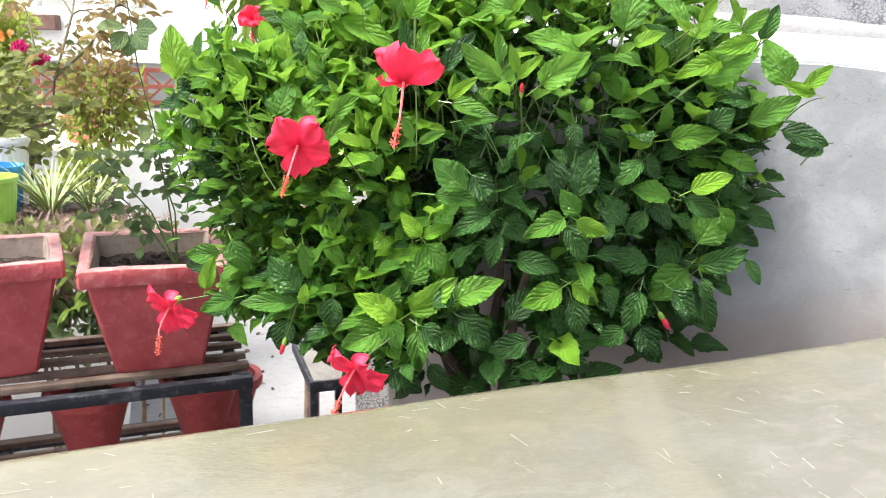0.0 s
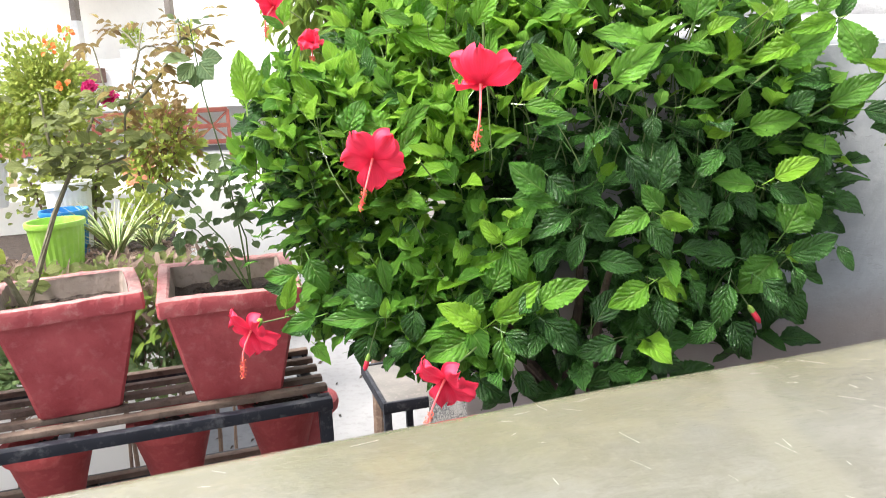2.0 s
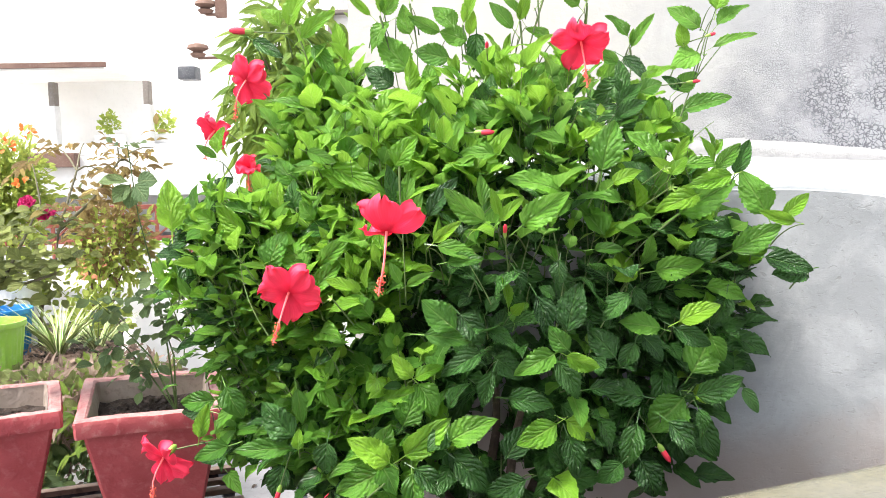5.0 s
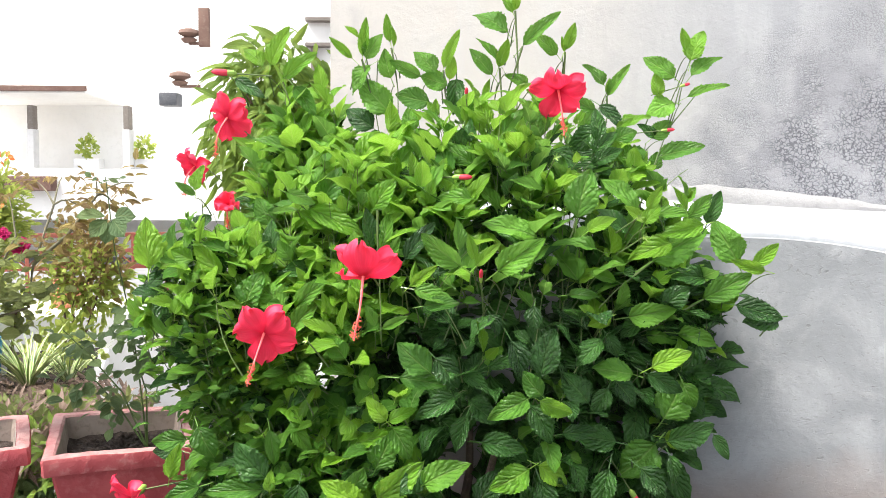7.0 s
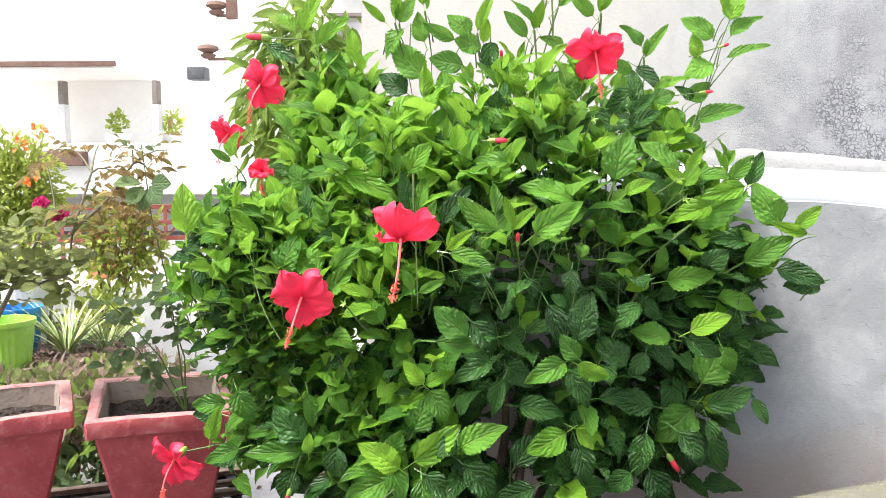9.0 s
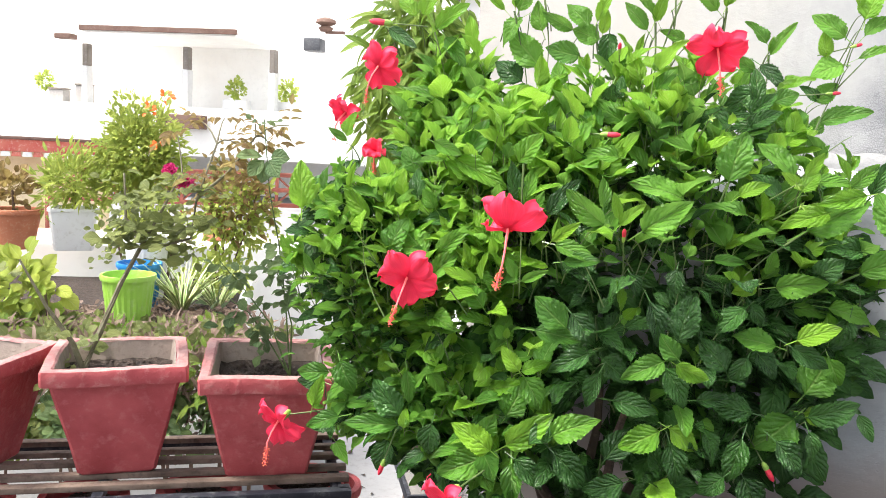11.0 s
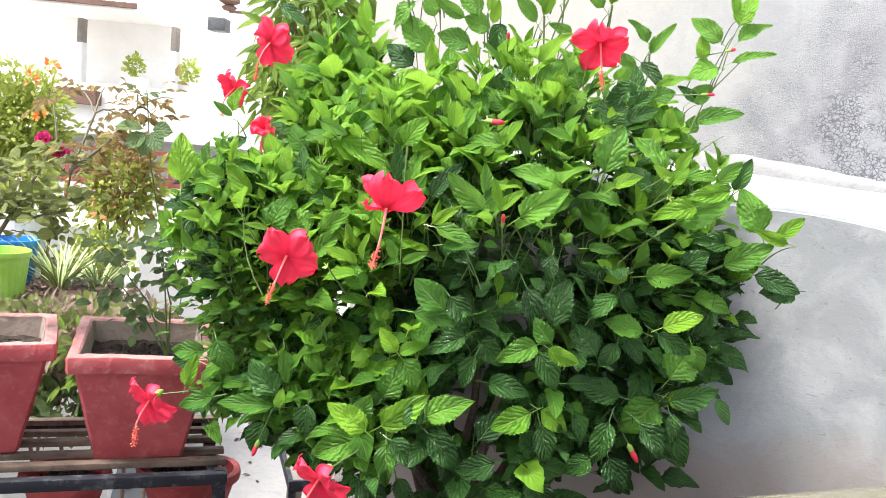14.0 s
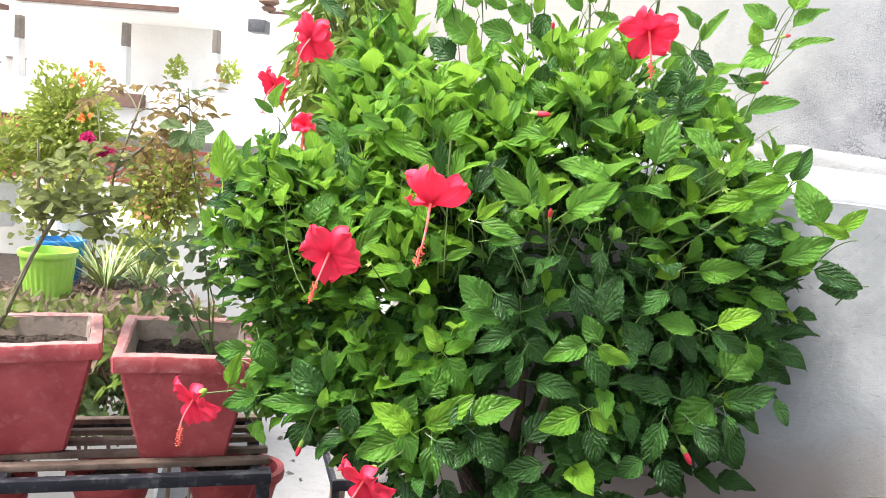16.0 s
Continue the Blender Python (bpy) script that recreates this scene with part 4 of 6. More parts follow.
def shoot(tip, n, length, size, young, lift=0.0, start=None):
    """A twig that ends at tip with leaves spiralling up it, the last ones small and bright."""
    tip = Vector(tip)
    a = start or tip - ((tip - heart).normalized() * 0.6 + Vector((rs.gauss(0, 0.35), rs.gauss(0, 0.35), 0.5 + lift))).normalized() * length
    pts = bend(a, tip, rs.uniform(-0.02, 0.03), 6, rs.uniform(-0.02, 0.02))
    turn, grown = rs.uniform(0, 6.28), []
    for i in range(n):
        t = (i + 0.6) / n
        k = t * (len(pts) - 1)
        j = min(int(k), len(pts) - 2)
        p = pts[j].lerp(pts[j + 1], k - j)
        d = (pts[j + 1] - pts[j]).normalized()
        turn += 2.4 + rs.uniform(-0.3, 0.3)
        x = d.orthogonal().normalized()
        side = (Matrix.Rotation(turn, 3, d) @ x)
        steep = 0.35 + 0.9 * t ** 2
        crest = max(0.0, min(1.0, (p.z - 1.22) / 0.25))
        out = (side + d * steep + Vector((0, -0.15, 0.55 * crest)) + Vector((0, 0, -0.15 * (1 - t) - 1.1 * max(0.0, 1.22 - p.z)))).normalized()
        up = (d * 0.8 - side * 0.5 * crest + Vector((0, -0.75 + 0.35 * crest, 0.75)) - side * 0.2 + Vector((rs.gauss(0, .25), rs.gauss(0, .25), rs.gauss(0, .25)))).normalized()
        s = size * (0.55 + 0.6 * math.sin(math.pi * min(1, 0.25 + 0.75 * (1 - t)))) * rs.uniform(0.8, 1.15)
        # sunny and dim put sunlight and shade into the leaf colour
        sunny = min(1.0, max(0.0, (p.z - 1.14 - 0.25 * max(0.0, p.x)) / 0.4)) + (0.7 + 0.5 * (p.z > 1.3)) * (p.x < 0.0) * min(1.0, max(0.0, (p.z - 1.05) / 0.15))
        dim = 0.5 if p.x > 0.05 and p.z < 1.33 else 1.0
        tone = 2 if rs.random() < (young * t ** 1.5 * 1.1 + 0.15 * sunny * t) * dim else (1 if rs.random() < (0.12 + 0.5 * t * young + 0.68 * sunny) * dim else 0)
        if tone == 0 and p.z > 1.45 and rs.random() < (0.85 if p.x < 0.0 or p.z > 1.6 else 0.4):
            tone = 1 if rs.random() < 0.7 else 2
        if tone == 0 and p.x < 0.02 and p.z > 0.95 and rs.random() < 0.85:
            tone = 1
        elif tone == 1 and p.x < 0.0 and p.z > 1.0 and rs.random() < 0.45:
            tone = 2
        leaf_at(p + out * size * 0.25, out, up, s, tone, None, grown)
    if len(grown) < n * 0.5:
        return
    for row in grown:
        place(*row)
    if tip.z > 1.0:
        if tip.z < 1.35:
            pts = bend(pts[3], pts[-1], 0.004, 6)
        twigs.append((pts, 0.0024 if length > 0.2 else 0.0014))
    if young > 0.3:
        for k in range(2):
            out = ((pts[-1] - pts[-2]).normalized() + Vector((rs.gauss(0, .35), rs.gauss(0, .35), 0.1))).normalized()
            leaf_at(tip, out, Vector((0, -1, 0.4)), size * rs.uniform(0.4, 0.7), 2)


count = 0
while count < 860:
    c, r = BLOBS[rs.choices(range(7), (5, 3, 1.6, 2.4, 1.6, 2.6, 1.2))[0]]
    d = Vector((rs.gauss(0, 1), rs.gauss(-0.55, 1), rs.gauss(0.15, 1))).normalized()
    p = Vector(c) + Vector((d.x * r[0], d.y * r[1], d.z * r[2])) * rs.uniform(0.86, 1.08)
    if inside(p) < 0.75 or behind_wall(p) or p.z < 0.80 + 0.35 * max(0.0, p.x - 0.2):
        continue
    if p.y < 1.5 and abs(p.x - 0.23) < 0.27 and abs(p.z - 1.13) < 0.24 and rs.random() < 0.68:
        count += 1
        continue
    high = (p.z - 0.8) / 0.9
    left = max(0.0, min(1.0, (0.15 - p.x) / 0.5))
    shoot(p, rs.randint(5, 8), rs.uniform(0.11, 0.2), rs.uniform(0.034, 0.075) * (1 - 0.28 * left * (p.z < 1.5)), 0.10 + 0.6 * max(0, high) ** 1.4 * rs.uniform(0.4, 1.3), 0.25)
    count += 1
# leaves inside the crown, mostly dark so their colour carries the shade
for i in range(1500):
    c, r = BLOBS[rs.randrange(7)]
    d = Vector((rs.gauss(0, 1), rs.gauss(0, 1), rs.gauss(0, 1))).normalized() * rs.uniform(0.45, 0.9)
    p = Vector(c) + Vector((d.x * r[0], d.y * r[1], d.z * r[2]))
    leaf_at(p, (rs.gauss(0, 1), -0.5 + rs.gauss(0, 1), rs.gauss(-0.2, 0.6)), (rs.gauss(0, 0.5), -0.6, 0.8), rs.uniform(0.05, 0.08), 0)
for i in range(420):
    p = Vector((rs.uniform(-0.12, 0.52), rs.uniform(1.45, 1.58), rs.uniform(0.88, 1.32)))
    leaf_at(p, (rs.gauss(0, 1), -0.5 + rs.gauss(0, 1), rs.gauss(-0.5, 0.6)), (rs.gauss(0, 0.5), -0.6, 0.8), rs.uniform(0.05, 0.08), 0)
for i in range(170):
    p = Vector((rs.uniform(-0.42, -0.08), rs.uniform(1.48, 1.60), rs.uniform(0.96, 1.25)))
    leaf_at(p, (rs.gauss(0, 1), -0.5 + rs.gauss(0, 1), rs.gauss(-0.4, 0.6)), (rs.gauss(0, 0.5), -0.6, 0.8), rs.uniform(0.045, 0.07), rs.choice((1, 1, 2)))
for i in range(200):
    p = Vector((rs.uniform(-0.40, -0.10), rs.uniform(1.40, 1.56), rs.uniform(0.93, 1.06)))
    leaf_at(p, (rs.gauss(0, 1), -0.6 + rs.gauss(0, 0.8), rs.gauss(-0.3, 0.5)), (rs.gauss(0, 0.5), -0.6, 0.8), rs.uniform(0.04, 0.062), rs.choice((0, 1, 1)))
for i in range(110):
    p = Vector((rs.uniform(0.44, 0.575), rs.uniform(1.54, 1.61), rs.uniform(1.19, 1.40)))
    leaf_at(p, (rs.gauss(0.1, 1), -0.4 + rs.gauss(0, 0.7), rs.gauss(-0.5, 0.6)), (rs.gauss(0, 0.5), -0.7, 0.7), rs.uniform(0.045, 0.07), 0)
# tall shoots that stand out of the crown
for tip, n, ln in (((0.02, 1.6, 1.74), 7, 0.22), ((-0.28, 1.75, 1.74), 7, 0.24), ((-0.2, 1.75, 1.74), 6, 0.22), ((0.27, 1.58, 1.68), 6, 0.22), ((0.12, 1.6, 1.70), 6, 0.22), ((0.40, 1.60, 1.62), 6, 0.20)):
    shoot(tip, n + 5, ln * 0.85, 0.060, 0.75, 1.0)
for a, b, c, d in (
    ((0.211, 1.66, 1.905), (0.218, 1.66, 1.801), (0.217, 1.66, 1.697), (0.204, 1.66, 1.580)),
    ((0.180, 1.66, 1.789), (0.185, 1.66, 1.732), (0.179, 1.66, 1.679), (0.168, 1.66, 1.624)),
    ((0.227, 1.66, 1.833), (0.208, 1.66, 1.772), (0.190, 1.66, 1.708), (0.175, 1.66, 1.638)),
    ((0.315, 1.66, 1.822), (0.314, 1.66, 1.779), (0.307, 1.66, 1.732), (0.294, 1.66, 1.663)),
    ((0.402, 1.66, 1.733), (0.406, 1.66, 1.698), (0.397, 1.66, 1.657), (0.377, 1.66, 1.599)),
    ((-0.105, 1.66, 1.805), (-0.091, 1.66, 1.753), (-0.077, 1.66, 1.701), (-0.067, 1.66, 1.643)),
    ((-0.044, 1.66, 1.828), (-0.036, 1.66, 1.788), (-0.030, 1.66, 1.742), (-0.029, 1.66, 1.678)),
    ((0.064, 1.66, 1.783), (0.068, 1.66, 1.737), (0.077, 1.66, 1.690), (0.083, 1.66, 1.632)),
    ((-0.277, 1.70, 1.763), (-0.263, 1.70, 1.722), (-0.249, 1.70, 1.668), (-0.236, 1.70, 1.603)),
    ((0.160, 1.60, 1.662), (0.158, 1.60, 1.623), (0.156, 1.60, 1.578), (0.150, 1.60, 1.521)),
    ((0.303, 1.40, 1.484), (0.297, 1.40, 1.462), (0.289, 1.40, 1.442), (0.280, 1.40, 1.421)),
    ((-0.043, 1.33, 1.498), (-0.043, 1.33, 1.452), (-0.039, 1.33, 1.376), (-0.036, 1.33, 1.279)),
    ((0.437, 1.40, 1.409), (0.405, 1.40, 1.382), (0.375, 1.40, 1.357), (0.346, 1.40, 1.326)),
    ((0.543, 1.44, 1.338), (0.508, 1.44, 1.317), (0.473, 1.44, 1.296), (0.427, 1.44, 1.274)),
):
    twigs.append((bend(a, b, 0.0, 3) + [Vector(c).lerp(Vector(b), 0.5), Vector(c), Vector(d)], 0.0024))
# upright leafy shoots over the sunny side of the crown
for k in range(26):
    x = rs.uniform(-0.38, 0.22)
    shoot((x, rs.uniform(1.42, 1.62), 1.42 + (0.22 if x > -0.25 else 0.08) * rs.random() + 0.12 * max(0.0, x + 0.2)), rs.randint(8, 11), rs.uniform(0.13, 0.19), rs.uniform(0.056, 0.074), 0.9, 1.4)
# the shoot that leans out before the upper wall
for stem, r in ((((0.46, 1.66, 1.46), (0.50, 1.70, 1.55), (0.535, 1.73, 1.63), (0.56, 1.74, 1.70), (0.575, 1.74, 1.76), (0.597, 1.74, 1.822)), 0.0024),
                (((0.55, 1.735, 1.67), (0.565, 1.735, 1.69), (0.585, 1.735, 1.715), (0.605, 1.735, 1.74), (0.62, 1.735, 1.757), (0.635, 1.735, 1.768)), 0.0018),
                (((0.47, 1.66, 1.47), (0.495, 1.68, 1.50), (0.525, 1.70, 1.53), (0.55, 1.71, 1.555), (0.575, 1.715, 1.575), (0.59, 1.715, 1.585)), 0.0018)):
    twigs.append(([Vector(q) for q in stem], r))

# the darkest mesh mixes older leaves with ones coloured as shade
for k, (name, mat) in enumerate((("old", LEAF_OLD_SHADED), ("mid", LEAF_MID), ("young", LEAF_NEW))):
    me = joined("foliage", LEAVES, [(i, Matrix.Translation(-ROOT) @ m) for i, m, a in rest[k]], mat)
    part("foliage", me, None, hib, ("dark glossy leaves, older ones and shade-toned ones", "fresh green leaves", "bright yellow-green young leaves")[k], kind="stuff")
SHARED = {(i, a): mesh_of("leaf", *FINE_LEAVES[i], (LEAF_OLD_SHADED, LEAF_MID, LEAF_NEW)[a]) for i in range(5) for a in range(3)}
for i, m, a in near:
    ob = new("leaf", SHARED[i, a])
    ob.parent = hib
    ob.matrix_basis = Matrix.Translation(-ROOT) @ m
bm = bmesh.new()
for pts, r in twigs:
    tube(bm, [p - ROOT for p in pts], [r * (1 - 0.6 * i / 5) for i in range(len(pts))], 5)
part("twigwork", bm, STEM, hib, "thin green twigs", kind="stuff")
for i, (x, y, z) in enumerate(((0.0, 0.02, 0.9), (-0.25, 0.05, 0.85), (0.2, 0.05, 0.9), (0.05, -0.08, 0.8), (-0.12, 0.2, 1.1), (0.32, 0.02, 0.8), (-0.32, -0.02, 0.7))):
    q = Vector((x, y, z))
    part("limb", tube(bmesh.new(), [(0.015 * i - 0.045, 0.01 * (i % 3), 0), (0.015 * i - 0.05 + 0.1 * x, 0.1 * y, 0.3), (0.01 * i - 0.03 + 0.25 * x, 0.3 * y, 0.52), (0.6 * x, 0.6 * y, 0.7), q], [0.015, 0.013, 0.011, 0.008, 0.005], 8), LIMB, hib)


def petal_shape(seed, length=1.0, width=0.90):
    rs = random.Random(seed)
    v, f, uv = [], [], []
    nu, nv = 13, 16
    for i in range(nu + 1):
        u = 1 - (1 - i / nu) ** 1.5
        w = width * (0.20 + 0.80 * math.sin(min(1, u * 1.4) * math.pi / 2) ** 1.35) * (1 if u < 0.66 else max(0.02, 1 - ((u - 0.66) / 0.35) ** 2.2) ** 0.42)
        for j in range(nv + 1):
            s = j / nv * 2 - 1
            x = s * w / 2
            y = length * (u - 0.08 * abs(s) ** 2.4 * u + 0.030 * math.sin(s * 9 + seed) * u ** 3 + 0.020 * math.sin(s * 21 + seed) * u ** 4)
            z = 0.42 * u - 0.36 * u ** 2.2 + 0.13 * math.sin(s * 6 + seed * 2 + u * 3) * u ** 2 + 0.055 * math.sin(s * 15 + seed) * u ** 4 + 0.13 * s * u - 0.12 * s * s * u
            z += noise.noise(Vector((x * 5, y * 5, seed))) * 0.05 * u
            v.append((x, y, z))
            uv.append((u, s * 0.5 + 0.5))
    for i in range(nu):
        for j in range(nv):
            a = i * (nv + 1) + j
            f.append((a, a + 1, a + nv + 2, a + nv + 1))
    return np.array(v, dtype=np.float32), np.array(f, dtype=np.int32), np.array(uv, dtype=np.float32)


PETALS = [mesh_of("petal", *petal_shape(k), PETAL) for k in range(5)]


def hibiscus_flower(at, face, size=0.055, turn=0.0, tongue=(0.0, -0.35, -1.0), closed=0.0, petals=5):
    """An open flower: five ruffled petals, a long staminal column with pollen, a green calyx and a stalk."""
    m = Vector(face).to_track_quat("Z", "Y").to_matrix().to_4x4()
    fl = part("flower", loft([(0.001, -0.036), (0.005, -0.032), (0.008, -0.022), (0.006, -0.012), (0.002, -0.009)], 2, 12), CALYX, hib, "open red hibiscus flower with ruffled petals")
    fl.matrix_basis = Matrix.Translation(Vector(at) - ROOT) @ m
    inv = m.inverted()
    for k in range(petals):
        ob = new("petal", PETALS[k])
        ob.parent = fl
        ob.matrix_basis = Matrix.Rotation(radians(turn + 72 * k), 4, "Z") @ Matrix.Translation((0, 0.001, -0.001 * (k % 2))) @ Matrix.Rotation(radians((16, -8, 12, 0, 20)[k] + 45 * closed), 4, "X") @ Matrix.Diagonal((size * (1.25 if size < 0.05 else 1.02), size, size, 1))
    tip = (inv @ Vector(tongue)).normalized()
    L = size * 1.6
    pts = [Vector((0, 0, 0)).lerp(tip * L, t) + Vector((0, 0, 1)) * L * 0.35 * math.sin(math.pi * t) * (1 - t) for t in (0, .2, .4, .6, .8, 1)]
    part("stamen", tube(bmesh.new(), pts, [0.0022, 0.0018, 0.0016, 0.0016, 0.0015, 0.0012], 7), STAMEN, fl, "pale pink staminal column")
    bm = bmesh.new()
    rs = random.Random(int(abs(at[0]) * 1000))
    for k in range(60):
        t = rs.uniform(0.55, 1.0)
        j = min(int(t * 5), 4)
        p = pts[j].lerp(pts[j + 1], t * 5 - j) + Vector((rs.gauss(0, 1), rs.gauss(0, 1), rs.gauss(0, 1))).normalized() * rs.uniform(0.0025, 0.0075)
        bmesh.ops.create_icosphere(bm, subdivisions=1, radius=rs.uniform(0.0009, 0.0017), matrix=Matrix.Translation(p))
    part("pollen", bm, POLLEN, fl, "orange anthers on the column", kind="stuff")
    stalk = bend((0, 0, -0.02), inv @ (heart - Vector(at)).normalized() * 0.07 + Vector((0, 0, -0.03)), 0.0, 5)
    part("stalk", tube(bmesh.new(), stalk, 0.0016, 6), STEM, fl)
    return fl


for at, face, size, turn, tongue, closed in FLOWERS:
    hibiscus_flower(at, face, size, turn, tongue, closed)


def bud(at, out, size=0.03):
    """A rolled-up bud, twisted to a blunt tip, in a small calyx."""
    r = max(0.0036, size * 0.17)
    ob = part("bud", loft([(r * 0.4, 0), (r * 0.85, size * 0.2), (r, size * 0.5), (r * 0.92, size * 0.75), (r * 0.55, size * 0.93), (r * 0.15, size)], 2.4, 12, 0.0006, 3), BUD_RED, hib, "closed red hibiscus bud")
    ob.matrix_basis = Matrix.Translation(Vector(at) - ROOT) @ Vector(out).to_track_quat("Z", "Y").to_matrix().to_4x4()
    part("calyx", loft([(0.0015, -0.008), (r * 0.9, -0.003), (r * 0.98, size * 0.1), (r * 0.95, size * 0.22)], 2, 10), CALYX, ob)
    part("stalk", tube(bmesh.new(), bend((0, 0, -0.006), (0.006, 0, -0.07), 0, 5), 0.0013, 6), STEM, ob)


def star_calyx(at, out, size=0.0082):
    """What a fallen flower leaves: a yellow-green calyx spread into five points."""
    bm = bmesh.new()
    top, low = bm.verts.new((0, 0, -size * 0.25)), bm.verts.new((0, 0, -size * 0.8))
    ring = []
    for k in range(10):
        a, r = k * math.pi / 5, size * (1.0 if k % 2 == 0 else 0.36)
        ring.append(bm.verts.new((r * math.cos(a), r * math.sin(a), size * ((0.55, 0.25, 0.5, 0.15, 0.4)[k // 2] if k % 2 == 0 else -0.1))))
    for k in range(10):
        bm.faces.new((top, ring[k], ring[(k + 1) % 10]))
        bm.faces.new((low, ring[(k + 1) % 10], ring[k]))
    ob = part("calyx", bm, CALYX, hib, "spread yellow-green calyx without a flower")
    ob.matrix_basis = Matrix.Translation(Vector(at) - ROOT) @ Vector(out).to_track_quat("Z", "Y").to_matrix().to_4x4()
    part("stalk", tube(bmesh.new(), bend((0, 0, -size * 0.7), (0.004, -0.02, -0.07), 0, 5), 0.0013, 6), STEM, ob)


for at, out, s in (((0.132, 1.32, 1.384), (0, -0.6, 1), 0.020), ((0.09, 1.436, 1.557), (1, -0.2, 0), 0.03), ((0.58, 1.73, 1.765), (1, -0.1, 0.3), 0.015),
                   ((0.54, 1.72, 1.668), (1, 0, 0.1), 0.022), ((-0.31, 1.42, 1.738), (-1, -0.2, 0.05), 0.036), ((-0.27, 1.36, 0.93), (-0.3, -0.1, -1), 0.026),
                   ((0.412, 1.40, 0.990), (0.55, -0.05, -0.85), 0.032), ((0.11, 1.56, 1.72), (0, -0.5, 1), 0.016)):
    bud(at, out, s)
for at in ((-0.15, 1.25, 1.29), (0.384, 1.23, 1.46), (0.382, 1.26, 1.49), (0.26, 1.36, 1.59)):
    star_calyx(at, (2 * at[0] - 0.3, -1, 0.5 - at[0]))


# ---- pots and the slatted stand ----
def fill(bm, r, z, power, seed):
    """A crumbly disc of soil."""
    rs = random.Random(seed)
    n, k = 12, 48
    prev = [bm.verts.new((0, 0, z))]
    for i in range(1, n + 1):
        ring = []
        for j in range(k):
            a = 2 * math.pi * (j + 0.5) / k
            c, s = math.cos(a), math.sin(a)
            q = r * i / n / (abs(c) ** power + abs(s) ** power) ** (1 / power)
            ring.append(bm.verts.new((q * c, q * s, z + rs.uniform(-0.006, 0.006))))
        for j in range(k):
            if i == 1:
                bm.faces.new((prev[0], ring[j], ring[(j + 1) % k]))
            else:
                bm.faces.new((prev[j], ring[j], ring[(j + 1) % k], prev[(j + 1) % k]))
        prev = ring
    for i in range(130):
        a, d = rs.uniform(0, 6.28), r * math.sqrt(rs.random()) * 0.92
        m = Matrix.Translation((d * math.cos(a), d * math.sin(a), z + 0.002)) @ Matrix.Diagonal((rs.uniform(0.6, 1.6), rs.uniform(0.6, 1.6), rs.uniform(0.4, 1.0), 1))
        bmesh.ops.create_icosphere(bm, subdivisions=1, radius=rs.uniform(0.003, 0.008), matrix=m)
    return bm


def square_pot(at, rz, top, base, high, lean=(0, 0), seed=0, label="square red painted cement pot with a worn thick rim", group="square pots on the stand"):
    p = thing("plant_pot", at, label, "pot", group, rz=rz)
    p.matrix_basis = pose(*at, lean[0], lean[1], rz)
    t, b, h = top / 2, base / 2, high
    k = [i / 6 for i in range(7)]
    part("body", square_loft([(b * 0.95, 0), (b, 0.005)] + [(b + (t * 0.905 - b) * q, 0.006 + (h - 0.038) * q) for q in k[1:]], 12, 0.007, 0.004, 0.0012, seed, True), RED_POT, p)
    part("rim", square_loft([(t * 0.90, h - 0.034), (t * 0.99, h - 0.035), (t, h - 0.031), (t * 1.003, h - 0.015), (t, h - 0.004), (t * 0.99, h)], 16, 0.005, 0.004, 0.0022, seed + 3), RIM_POT, p, "worn red rim band")
    part("rim_top", square_loft([(t * 0.99, h), (t * 0.95, h + 0.001), (t * 0.86, h + 0.001), (t * 0.825, h - 0.003)], 16, 0.005, 0.004, 0.0022, seed + 3), RIM_TOP, p, "chalky pinkish rim top")
    part("lining", square_loft([(t * 0.826, h - 0.002), (t * 0.80, h - 0.03), (t * 0.76, h - 0.085)], 16, 0.006, 0.003, 0.0015, seed + 5), POT_INSIDE, p, "bare cement inside")
    part("soil", fill(bmesh.new(), t * 0.785, h - 0.050, 20, seed), SOIL, p, "dark crumbly soil")
    return p


def round_pot(name, at, top, base, high, mat, label, category="pot", group="", soil=True, lip=0.012):
    p = thing(name, at, label, category, group)
    part("body", loft([(base * 0.92, 0), (base, 0.008), (base + (top - base) * 0.5, high * 0.5), (top, high - lip * 2)], 2, 36, 0.001, 0, True, False), mat, p)
    part("rim", loft([(top, high - lip * 2.2), (top + lip * 0.8, high - lip * 2), (top + lip, high - lip), (top + lip * 0.8, high), (top - lip * 0.6, high), (top - lip, high - lip * 2), (base * 0.98, high * 0.3)], 2, 36, 0.001, 2, False, False), mat, p)
    if soil:
        part("soil", fill(bmesh.new(), top - lip * 0.9, high - 0.03, 2, 3), SOIL, p)
    return p


RACK_TURN = 22.0
rack = thing("plant_stand", (-0.41, 1.66, 0.0), "black iron plant stand with weathered wooden slats on two tiers", "plant stand", rz=RACK_TURN)
RL, RD = 2.2, 0.36
for x in (-0.015, -RL):
    for y in (0.015, RD):
        part("post", cuboid(x - 0.014, x + 0.014, y - 0.014, y + 0.014, 0, 0.735, bevel=0.003), IRON, rack)
